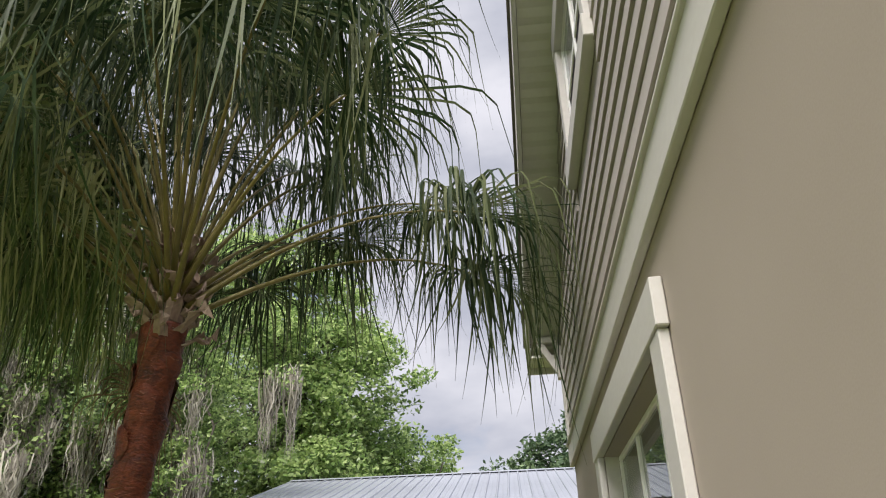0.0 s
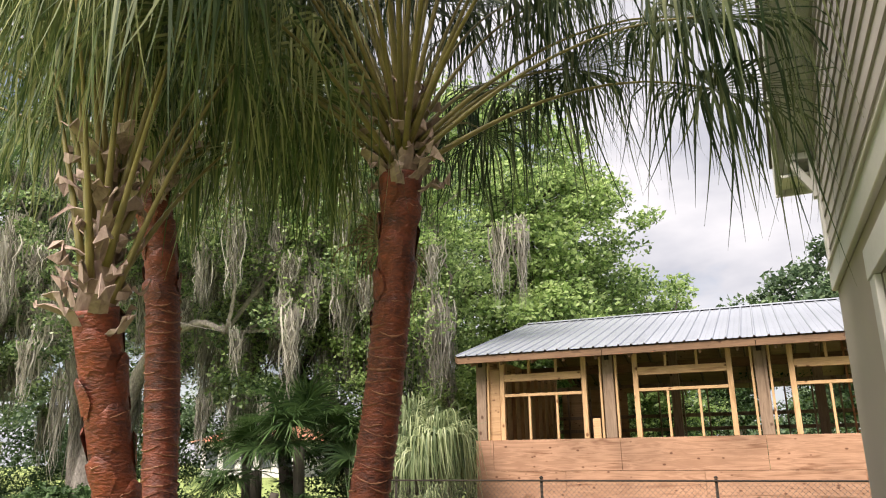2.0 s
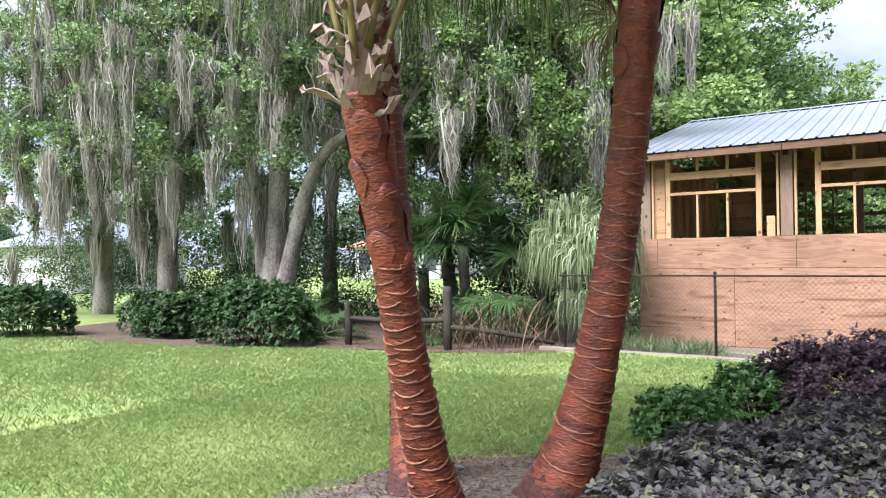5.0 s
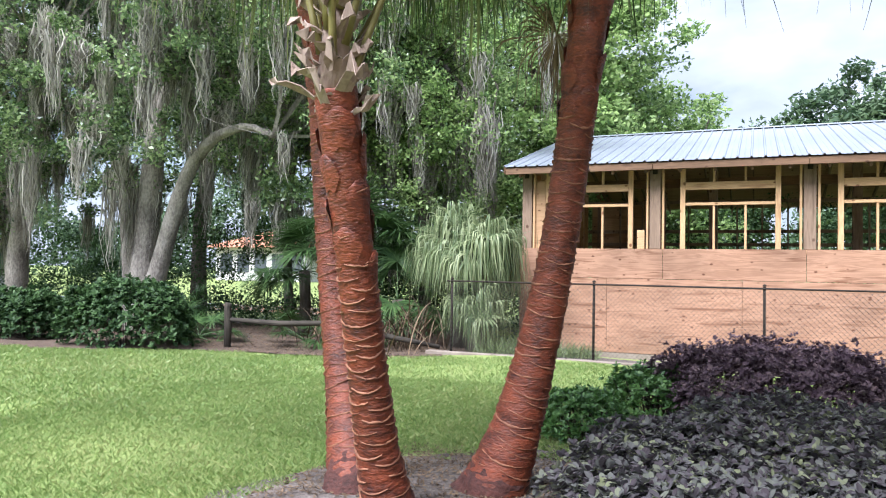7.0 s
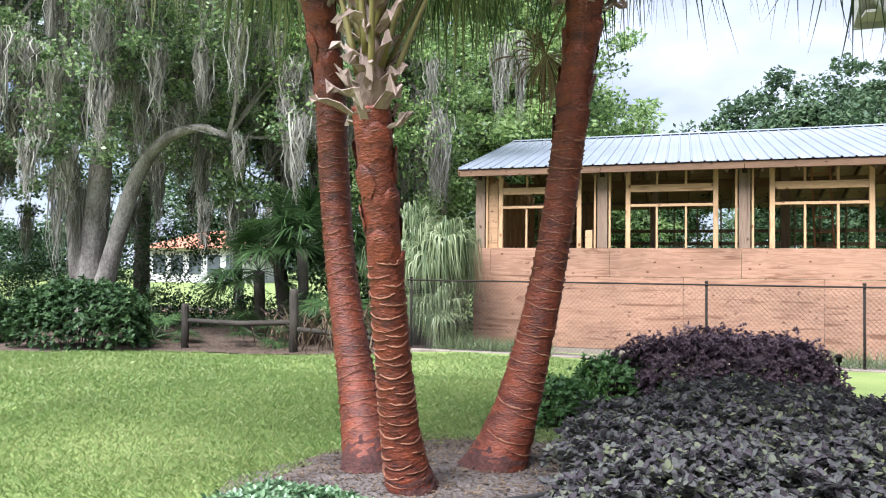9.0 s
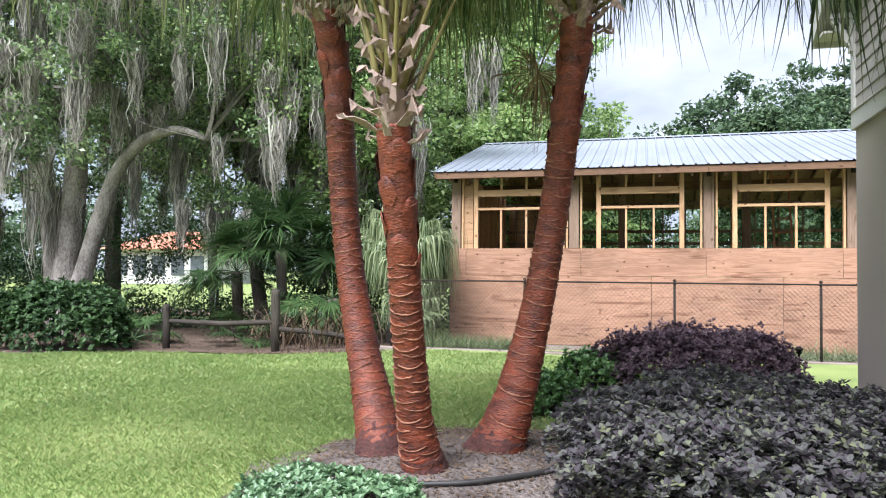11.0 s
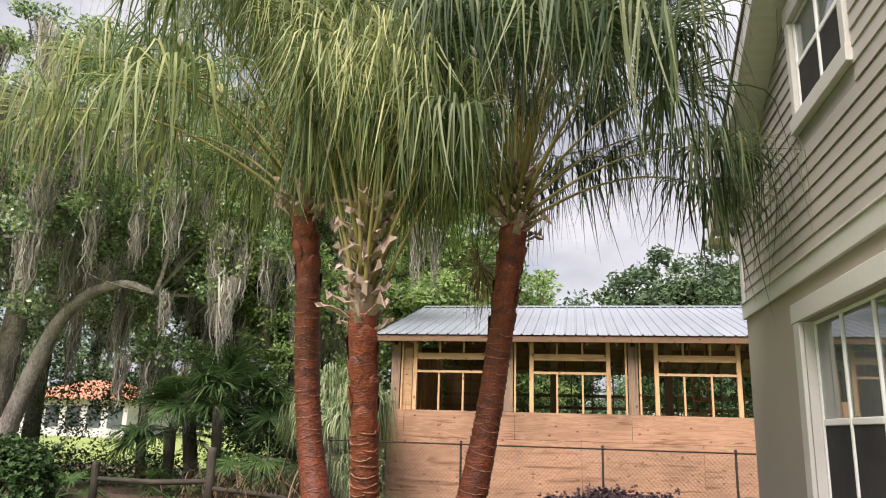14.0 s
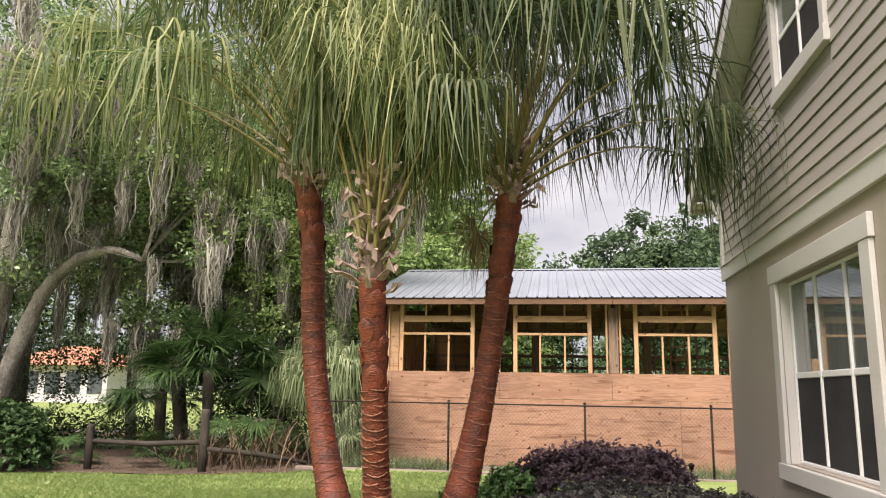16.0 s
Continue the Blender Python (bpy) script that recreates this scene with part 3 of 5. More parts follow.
def window(name, w, label, mull, sash_z, depth, head, side):
    """A trimmed window: w is the opening, mull the fractions of the uprights, sash_z the meeting rail."""
    y0, y1, z0, z1 = w
    win = tagged(new(name), label, "window", kind="structure")
    x = WX + (0.03 if head else 0.0)
    cx0, cx1 = x - (0.035 if head else 0.012), x - 0.002 + (0 if head else 0.03)
    hd = 0.15
    box("casing", (cx0 - 0.006, y0 - side - 0.02, z1 + 0.002), (cx1, y1 + side + 0.02, z1 + hd), TRIM, win, "off-white head casing")
    box("casing", (cx0, y0 - side, z0 - 0.005), (cx1, y0 - 0.001, z1), TRIM, win)
    box("casing", (cx0, y1 + 0.001, z0 - 0.005), (cx1, y1 + side, z1), TRIM, win)
    box("window_sill", (cx0 - 0.015, y0 - side - 0.02, z0 - 0.13), (cx1, y1 + side + 0.02, z0 - 0.008), TRIM, win, "off-white sill board")
    gx = x + depth
    fr = 0.026
    for lo, hi in (((y0 + 0.001, z0 + 0.001), (y1 - 0.001, z0 + fr)), ((y0 + 0.001, z1 - fr), (y1 - 0.001, z1 - 0.001)), ((y0 + 0.001, z0 + fr), (y0 + fr, z1 - fr)), ((y1 - fr, z0 + fr), (y1 - 0.001, z1 - fr))):
        box("window_frame", (gx - 0.006, lo[0], lo[1]), (gx + 0.04, hi[0], hi[1]), VINYL, win)
    # reveal
    if depth > 0.03:
        for lo, hi in (((y0 - 0.004, z0), (y0 + 0.001, z1)), ((y1 - 0.001, z0), (y1 + 0.004, z1))):
            box("reveal", (x + 0.001, lo[0], lo[1]), (gx - 0.007, hi[0], hi[1]), TRIM, win, bevel=0)
    edges = [y0 + fr] + [y0 + (y1 - y0) * m for m in mull] + [y1 - fr]
    for m in mull:
        yy = y0 + (y1 - y0) * m
        box("mullion", (gx - 0.004, yy - 0.015, z0 + fr), (gx + 0.036, yy + 0.015, z1 - fr), VINYL, win)
    for a, b in zip(edges, edges[1:]):
        a2, b2 = a + (0.023 if a != edges[0] else 0.001), b - (0.023 if b != edges[-1] else 0.001)
        box("meeting_rail", (gx - 0.002, a2, sash_z - 0.022), (gx + 0.034, b2, sash_z + 0.022), VINYL, win)
        p = box("pane", (gx + 0.008, a2, sash_z + 0.023), (gx + 0.014, b2, z1 - fr - 0.001), GLASS, win, bevel=0)
        p.visible_shadow = False
        p = box("pane", (gx + 0.018, a2, z0 + fr + 0.001), (gx + 0.024, b2, sash_z - 0.023), GLASS, win, bevel=0)
        p.visible_shadow = False
        box("insect_screen", (gx + 0.006, a2 + 0.004, z0 + fr + 0.004), (gx + 0.009, b2 - 0.004, sash_z - 0.025), SCREEN, win, "dark insect screen", 0)
    return win


window("window_1", W1, "white three-part sash window reflecting the roof opposite", (0.32, 0.66), 1.625, 0.075, True, 0.15)
window("window_2", W2, "white upstairs sash window with dark lower screens", (0.5,), 4.29, 0.03, False, 0.085)
# added panels behind the glass, coloured dark to stand for room shade
room = tagged(part("room_shade_panel", box_mesh((WX + 0.75, 1.2, 0.0), (WX + 0.8, 4.8, 2.5)), ROOM_SHADE), "added dark panel standing in for the unlit room behind the window", "wall", kind="structure")
tagged(part("room_shade_panel_upper", box_mesh((WX + 0.75, 1.6, 3.0), (WX + 0.8, 4.2, 5.4)), ROOM_SHADE), "added dark panel standing in for the unlit upstairs room", "wall", kind="structure")
tagged(part("ceiling", box_mesh((WX + 0.215, NEAR + 0.21, 2.66), (8.78, CY - 0.215, 2.78)), ROOM_SHADE), "ceiling of the lower storey", "ceiling", kind="structure")

# ---- framed outbuilding ----
BY, BX0, BX1 = 14.16, -5.50, 6.4
SILL, PLATE = 1.88, 3.40
shed = thing("outbuilding", "unfinished timber-framed outbuilding with plywood skirt and metal roof", "building")
for course, (z0, z1, off) in enumerate(((-0.12, 1.305, -1.30), (1.312, SILL, -0.26))):
    x = off - 2.44 * 3
    while x < BX1:
        a, b = max(x + 0.003, BX0), min(x + 2.437, BX1)
        if b - a > 0.1:
            box("plywood_sheet", (a, BY - 0.012, z0), (b, BY, z1), PLY, shed, "raw orange plywood sheet with knots", 0.002)
        x += 2.44
box("footing", (BX0 + 0.02, BY - 0.004, -0.4), (BX1, BY + 0.15, -0.124), EDGING, shed, "sandy concrete footing")
for px in (-5.37, -2.845, -0.205, 2.36, 4.9):
    box("post", (px - 0.10, BY + 0.003, SILL + 0.002), (px + 0.10, BY + 0.14, PLATE), POST, shed, "grey-brown treated post", 0.006)
    box("strap", (px - 0.045, BY - 0.04, PLATE - 0.1), (px + 0.045, BY - 0.026, PLATE + 0.16), BLACKMETAL, shed, "black steel post strap")
    for s in (-1, 1):
        xs = px + s * 0.145 + (0 if s > 0 else 0)
        if xs > BX0:
            box("stud", (xs - 0.02, BY + 0.004, SILL + 0.002), (xs + 0.02, BY + 0.09, PLATE), STUD, shed)
for a, b in ((-4.975, -3.26), (-2.39, -0.67), (0.23, 1.97), (2.80, 4.4)):
    for xs in (a + 0.045, b - 0.045):
        box("stud", (xs - 0.045, BY + 0.002, SILL + 0.002), (xs + 0.045, BY + 0.09, PLATE), STUD, shed)
    box("header", (a + 0.092, BY + 0.001, 2.99), (b - 0.092, BY + 0.09, 3.13), RAIL, shed)
    box("rail", (a + 0.092, BY + 0.003, 2.695), (b - 0.092, BY + 0.07, 2.75), RAIL, shed)
    for k in (0.345, 0.66):
        xm = a + (b - a) * k
        box("cripple", (xm - 0.02, BY + 0.004, 3.132), (xm + 0.02, BY + 0.09, PLATE), STUD, shed)
        box("cripple", (xm - 0.02, BY + 0.004, SILL + 0.002), (xm + 0.02, BY + 0.07, 2.693), STUD, shed)
box("panel", (-5.26, BY + 0.06, SILL + 0.002), (-5.0, BY + 0.075, PLATE - 0.15), SHEATH, shed, "plywood corner panel")
box("cut_board", (-3.18, BY + 0.02, SILL + 0.002), (-3.04, BY + 0.06, SILL + 0.36), RAIL, shed, "short leftover board")
box("sill_plate", (BX0, BY + 0.001, SILL - 0.09), (BX1, BY + 0.14, SILL), RAIL, shed)
box("top_plate", (BX0, BY + 0.001, PLATE + 0.002), (BX1, BY + 0.14, PLATE + 0.10), RAIL, shed)
# roof
EY, EZ, RY, RZ = 13.72, 3.49, 18.92, 4.94
RX0 = -5.74
pitch = (RZ - EZ) / (RY - EY)
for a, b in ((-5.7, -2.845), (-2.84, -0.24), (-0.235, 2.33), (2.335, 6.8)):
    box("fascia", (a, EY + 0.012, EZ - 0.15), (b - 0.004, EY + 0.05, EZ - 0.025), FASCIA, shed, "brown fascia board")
bm = bmesh.new()
for (y0, z0), (y1, z1) in (((EY + 0.02, EZ - 0.03), (RY, RZ - 0.03)), ((RY, RZ - 0.03), (2 * RY - EY, EZ - 0.03))):
    vs = [bm.verts.new(v) for v in ((RX0 + 0.02, y0, z0), (6.8, y0, z0), (6.8, y1, z1), (RX0 + 0.02, y1, z1), (RX0 + 0.02, y0, z0 - 0.02), (6.8, y0, z0 - 0.02), (6.8, y1, z1 - 0.02), (RX0 + 0.02, y1, z1 - 0.02))]
    for f in ((0, 1, 2, 3), (7, 6, 5, 4), (0, 4, 5, 1), (1, 5, 6, 2), (2, 6, 7, 3), (3, 7, 4, 0)):
        bm.faces.new([vs[i] for i in f])
part("roof_deck", bm, SHEATH, shed, "brown roof sheathing")


def roof_sheet_mesh(width, back):
    """One ribbed metal sheet, ribs running up the slope."""
    prof = []
    n = 4
    for i in range(n):
        x = width * i / n
        prof += [(x, 0.026), (x + 0.022, 0.026), (x + 0.036, 0.0), (x + width / n * 0.5, 0.0), (x + width / n * 0.5 + 0.012, 0.006), (x + width / n * 0.5 + 0.03, 0.0), (x + width / n - 0.014, 0.0)]
    prof.append((width, 0.026))
    (y0, z0), (y1, z1) = ((EY - 0.02, EZ - 0.006), (RY, RZ - 0.002)) if not back else ((2 * RY - EY, EZ - 0.006), (RY, RZ - 0.002))
    v = [(x, y, z + h - 0.02) for y, z in ((y0, z0), (y1, z1)) for x, h in prof]
    k = len(prof)
    return mesh_from(v, [(i, i + 1, k + i + 1, k + i) for i in range(k - 1)])


for back in (False, True):
    me = roof_sheet_mesh(0.914, back)
    for i in range(14):
        part("roof_sheet", me, TIN, shed, "" if i or back else "pale ribbed metal roofing", at=(RX0 + 0.914 * i, 0, 0.022))
part("ridge_cap", mesh_from([(x, y, z) for x in (RX0 - 0.01, 7.1) for y, z in ((RY - 0.16, RZ - 0.012), (RY, RZ + 0.045), (RY + 0.16, RZ - 0.012))], [(0, 1, 4, 3), (1, 2, 5, 4)]), TIN, shed)
box("gable_board", (RX0, EY + 0.055, EZ - 0.14), (RX0 + 0.03, EY + 0.2, EZ - 0.03), FASCIA, shed)
part("rake_trim", beam_mesh((RX0 + 0.012, EY + 0.02, EZ - 0.07), (RX0 + 0.012, RY, RZ - 0.07), 0.03, 0.12), FASCIA, shed)
# inside: side wall, back wall of studs, rafters, floor, ladder
BB = 20.6
box("side_wall", (BX0, BY + 0.15, 0.0), (BX0 + 0.02, BB, PLATE + 0.2), SHEATH, shed, "plywood side wall")
y = BY + 0.5
while y < BB:
    box("stud", (BX0 + 0.021, y - 0.02, 0.0), (BX0 + 0.11, y + 0.02, PLATE + 0.1), STUD, shed)
    y += 0.61
box("inner_floor", (BX0 + 0.03, BY + 0.151, -0.2), (BX1, BB, 0.02), CONCRETE, shed)
for i in range(20):
    xs = BX0 + 0.3 + i * 0.61
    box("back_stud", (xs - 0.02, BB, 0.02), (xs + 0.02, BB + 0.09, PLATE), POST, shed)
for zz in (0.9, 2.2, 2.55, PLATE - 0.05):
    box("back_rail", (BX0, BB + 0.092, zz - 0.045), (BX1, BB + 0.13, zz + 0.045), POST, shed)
box("back_panel", (BX0 + 0.02, BB + 0.14, 0.0), (BX1, BB + 0.152, 1.2), SHEATH, shed)
box("back_panel", (-5.4, BB + 0.14, 1.21), (-3.6, BB + 0.152, 3.4), SHEATH, shed)
for xp in (-1.95, 0.85, 3.4):
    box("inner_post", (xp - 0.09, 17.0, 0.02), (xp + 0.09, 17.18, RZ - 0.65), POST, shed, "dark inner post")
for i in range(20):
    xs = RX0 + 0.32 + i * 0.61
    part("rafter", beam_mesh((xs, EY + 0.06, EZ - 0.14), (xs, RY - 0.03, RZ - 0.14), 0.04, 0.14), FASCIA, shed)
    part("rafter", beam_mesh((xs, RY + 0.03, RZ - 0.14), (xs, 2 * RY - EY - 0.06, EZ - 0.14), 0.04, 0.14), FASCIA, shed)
box("tie_beam", (BX0 + 0.1, 17.03, 3.35), (BX1, 17.12, 3.55), FASCIA, shed)
ladder = thing("ladder", "orange-brown wooden ladder leaning inside the outbuilding", "ladder")
for s in (0, 0.36):
    part("side_rail", beam_mesh((1.29 + s, 15.6, 0.02), (1.34 + s, 16.9, 3.9), 0.035, 0.08), LADDERWOOD, ladder)
for i in range(11):
    k = (i + 1) / 12
    part("rung", beam_mesh((1.31 + 0.05 * k, 15.6 + 1.3 * k, 0.02 + 3.88 * k), (1.63 + 0.05 * k, 15.6 + 1.3 * k, 0.02 + 3.88 * k), 0.03, 0.03), LADDERWOOD, ladder)

# ---- chain link fence ----
FY, FH, FX0, FX1 = 11.44, 1.25, -5.95, 4.2
fence = thing("chain_link_fence", "black chain link fence with thin dark posts", "fence")
for px in (-5.87, -3.436, -0.96, 1.222, 3.6):
    fence_z = float(mound(np.array(px), np.array(FY)))
    post = part("fence_post", tube_mesh([(px, FY, fence_z - 0.05), (px, FY, FH + 0.01)], [0.021, 0.021], 10), BLACKMETAL, fence)
    part("post_cap", tube_mesh([(px, FY, FH + 0.012), (px, FY, FH + 0.03), (px, FY, FH + 0.045)], [0.03, 0.028, 0.008], 10), BLACKMETAL, post)
part("top_rail", tube_mesh([(FX0, FY - 0.03, FH - 0.02), (FX1, FY - 0.03, FH - 0.02)], [0.014, 0.014], 8), BLACKMETAL, fence)
step, hgt = 0.075, FH - 0.07
xs = np.arange(FX0 - hgt, FX1, step)
paths, sides = [], []
for sgn in (1, -1):
    for x in xs:
        a = np.array([x if sgn > 0 else x + hgt, FY - 0.03 + 0.004 * sgn, 0.03])
        b = np.array([x + hgt if sgn > 0 else x, FY - 0.03 + 0.004 * sgn, 0.03 + hgt])
        t0, t1 = 0.0, 1.0
        dx = b[0] - a[0]
        lo, hi = sorted(((FX0 - a[0]) / dx, (FX1 - a[0]) / dx))
        t0, t1 = max(t0, lo), min(t1, hi)
        if t1 - t0 > 0.02:
            paths.append((a + (b - a) * t0, a + (b - a) * t1))
wv, wf = [], []
for a, b in paths:
    d = (b - a) / np.linalg.norm(b - a)
    s = np.cross(d, (0, 1, 0)) * 0.0026
    o = np.array((0, 0.0026, 0))
    i = len(wv)
    for e in (a, b):
        wv += [e + s, e - s * 0.5 + o, e - s * 0.5 - o]
    wf += [(i, i + 1, i + 4, i + 3), (i + 1, i + 2, i + 5, i + 4), (i + 2, i, i + 3, i + 5)]
part("wire_mesh", mesh_from(wv, wf), WIRE, fence, "dark woven diamond wire")
kerb = tagged(new("edging"), "low pale concrete edging strip", "edging", kind="structure")
for i in range(9):
    a = -6.3 + i * 1.22
    box("edging_block", (a, FY - 0.13, -0.06), (a + 1.21, FY + 0.04, 0.03), EDGING, kerb, bevel=0.01)

# ---- split rail fence ----
srf = thing("split_rail_fence", "weathered grey split rail fence with two posts", "fence")
for x, y, h, r in ((-10.32, 11.05, 0.71, 0.075), (-8.07, 11.2, 1.03, 0.085)):
    me = tube_mesh([(x, y, -0.35), (x + 0.01, y, h * 0.5), (x - 0.01, y, h * 0.9), (x, y, h)], [r, r * 0.97, r * 0.93, r * 0.8], 9, 0.25, True, 3)
    part("post", me, OLDWOOD, srf)
part("rail", tube_mesh([(-10.35, 11.05, 0.40), (-9.2, 11.12, 0.36), (-8.0, 11.2, 0.42)], [0.045, 0.055, 0.045], 8, 0.3, True, 4), OLDRAIL, srf)
part("rail", tube_mesh([(-8.0, 11.2, 0.30), (-7.1, 11.5, 0.20), (-6.2, 11.7, 0.06)], [0.045, 0.05, 0.04], 8, 0.3, True, 5), OLDRAIL, srf)

# ---- palms ----


def frame_at(path, radii, s):
    """Centre, tangent and radius at the fraction s of a trunk."""
    k = s * (len(path) - 1)
    i = min(int(k), len(path) - 2)
    f = k - i
    c = path[i] * (1 - f) + path[i + 1] * f
    t = unit(path[i + 1] - path[i])
    return c, t, radii[i] * (1 - f) + radii[i + 1] * f


def around(t):
    u = unit(np.cross(t, np.array((0.2, 1.0, 0.0))))
    return u, np.cross(t, u)


def frond_meshes(rng, start, az, el, stalk, blade, hang, sag=1.0, wide=1.0):
    """Leaf stalk points and the drooping fan of one frond."""
    out = np.array((math.cos(az), math.sin(az), 0.0))
    d = out * math.cos(el) + np.array((0, 0, math.sin(el)))
    pts, p = [np.array(start)], np.array(start)
    n = 9
    for i in range(n):
        d = unit(d + np.array((0, 0, -1.0)) * (0.035 + 0.085 * hang) * sag * (0.3 + i / n))
        p = p + d * stalk / n
        pts.append(p)
    side = unit(np.cross(d, np.array((0, 0, 1.0))) + rng.normal(size=3) * 0.2)
    nrm = unit(np.cross(side, d))
    k, m = 88, 13
    phi = np.linspace(-2.35, 2.35, k) + rng.normal(size=k) * 0.03
    ln = blade * (0.72 + 0.28 * np.cos(phi * 0.7)) * rng.uniform(0.62, 1.15, k)
    dirs = np.cos(phi)[:, None] * d + np.sin(phi)[:, None] * side + nrm * (0.22 * np.abs(np.sin(phi)) - 0.05)[:, None]
    dirs = unit(dirs)
    wid = -np.sin(phi)[:, None] * d + np.cos(phi)[:, None] * side
    path = np.zeros((k, m, 3))
    sd = np.zeros((k, m, 3))
    cur = np.repeat(p[None, :], k, 0)
    path[:, 0] = cur
    droop = rng.uniform(0.72, 1.2, k) * hang
    kink = rng.uniform(0.22, 0.46, k)
    w0 = blade * 0.0070 * wide
    sway = rng.normal(size=(k, 3)) * 0.17
    for j in range(1, m):
        f = j / (m - 1)
        g = np.clip((f - kink) / 0.22, 0, 1) * droop
        t = unit(dirs * (1 - np.clip(g, 0, 0.95))[:, None] + np.array((0, 0, -1.0)) * np.clip(g, 0, 1.2)[:, None] + sway * f)
        cur = cur + t * (ln / (m - 1))[:, None]
        path[:, j] = cur
        s = unit(wid - t * np.sum(wid * t, axis=1, keepdims=True))
        w = w0 * (min(1.0, f / 0.32)) if f < 0.32 else w0 * max(0.08, 1 - ((f - 0.32) / 0.68) ** 1.4)
        sd[:, j] = s * w
    sd[:, 0] = unit(wid) * w0 * 0.08
    return pts, ribbons(path, sd)


def palm(points, radii, crown, seed, label, smooth_from, fronds, stalk, blade, rise=0.42, dry=2, low=24, green=None, sag=1.0, bias=(0.0, 0.0)):
    """A fan palm: ringed trunk, old leaf bases, stalks and drooping fans."""
    rng = np.random.default_rng(seed)
    base = points[0]
    th = thing("palm_tree", label, "palm tree", "three palms in the bed")
    path = smooth_path(points, 600)
    run = np.concatenate([[0], np.cumsum(np.linalg.norm(np.diff(path, axis=0), axis=1))])
    path = np.stack([np.interp(np.linspace(0, run[-1], 150), run, path[:, i]) for i in range(3)], 1)
    knots = np.concatenate([[0], np.cumsum(np.linalg.norm(np.diff(np.array(points), axis=0), axis=1))])
    rad = np.interp(np.linspace(0, 1, 150), knots / knots[-1], radii)
    arc = np.concatenate([[0], np.cumsum(np.linalg.norm(np.diff(path, axis=0), axis=1))])
    total = arc[-1]
    saw = 0.07 * ((arc / 0.045) % 1.0) * (arc < smooth_from * total)
    trunk = part("trunk", tube_mesh(path, rad * (1 - 0.02 + saw), 22, 0.035, True, seed), PALMBARK, th, "reddish-brown ringed palm trunk")
    # burnt flare at the foot
    k = 20 if total < 2.5 else 17
    foot = tube_mesh(path[:k], rad[:k] * (1.16 + 0.05 * rng.random(k)) * np.linspace(1.02, 0.83, k), 20, 0.12, False, seed + 1)
    part("trunk_foot", foot, PALMSKIRT, th, "dark rooty trunk foot")
    # pale leaf scar edges
    s = 0.10
    turn = rng.uniform(0, 6)
    while s < smooth_from:
        c, t, r = frame_at(path, rad, s)
        u, w = around(t)
        a0, span = turn, rng.uniform(1.4, 2.8)
        turn += rng.uniform(1.9, 2.9)
        vs, fs = [], []
        nn = 12
        for i in range(nn + 1):
            a = a0 + span * (i / nn - 0.5)
            e = u * math.cos(a) + w * math.sin(a)
            bow = -0.022 * math.cos((i / nn - 0.5) * math.pi) + rng.normal() * 0.0012
            th2 = (0.001 + 0.0042 * math.sin(math.pi * i / nn)) * rng.uniform(0.4, 1.4)
            q = c + t * bow
            vs += [q + e * r * 0.985 - t * th2, q + e * (r * 1.02 + 0.007) + t * th2 * 0.3, q + e * r * 0.985 + t * th2 * 1.6]
        for i in range(nn):
            b = i * 3
            fs += [(b, b + 3, b + 4, b + 1), (b + 1, b + 4, b + 5, b + 2)]
        part("leaf_scar", mesh_from(vs, fs, True), SCAR, trunk)
        s += rng.uniform(0.015, 0.026) / total
    # flat old leaf bases up the trunk
    s, turn = smooth_from - 0.02, rng.uniform(0, 6)
    while s < 0.985:
        c, t, r = frame_at(path, rad, s)
        u, w = around(t)
        turn += 2.399
        e = u * math.cos(turn) + w * math.sin(turn)
        tv = np.cross(t, e)
        hw, hh = r * rng.uniform(0.62, 0.8), rng.uniform(0.10, 0.15)
        vs = []
        for zz, ww, lift in ((-hh * 0.6, 0.45, 0.99), (0.0, 1.0, 1.06), (hh * 0.5, 0.8, 1.15), (hh * 0.64, 0.45, 1.05)):
            for x in (-1, -0.5, 0, 0.5, 1):
                a = x * ww * hw / r
                vs.append(c + t * (zz - 0.02 * x * x) + (e * math.cos(a) + tv * math.sin(a)) * (r * lift + 0.004))
        fs = [(i * 5 + j, i * 5 + j + 1, i * 5 + j + 6, i * 5 + j + 5) for i in range(3) for j in range(4)]
        lb = part("leaf_base", mesh_from(vs, fs, True), PALMBARK, trunk)
        rim = []
        for x in np.linspace(-1, 1, 9):
            a = x * hw / r
            rim.append(c + t * (hh * (0.12 * abs(x) + 0.30) - 0.02 * x * x + rng.normal() * 0.004) + (e * math.cos(a) + tv * math.sin(a)) * (r * 1.10 + 0.004))
        if rng.random() < 0.7:
            i0 = int(rng.integers(0, 4))
            part("base_edge", tube_mesh(rim[i0:i0 + 6], [0.001, 0.003, 0.004, 0.0035, 0.003, 0.001], 5), SCAR, lb)
        s += 0.032 * 2.6 / total * 0.75
    # torn boots round the neck
    top, t_top, r_top = frame_at(path, rad, 1.0)
    for i in range(48):
        a = i * 2.399 + rng.uniform(-0.2, 0.2)
        zz = -0.12 + 0.55 * i / 48 * (rise / 0.42)
        e = np.array((math.cos(a), math.sin(a), 0))
        sv = np.array((-math.sin(a), math.cos(a), 0))
        r = r_top * (1.02 - 0.45 * i / 48)
        c = top + np.array((0, 0, zz))
        ln, wd, lean = rng.uniform(0.07, 0.16), rng.uniform(0.018, 0.042), rng.uniform(0.5, 2.3)
        vs = []
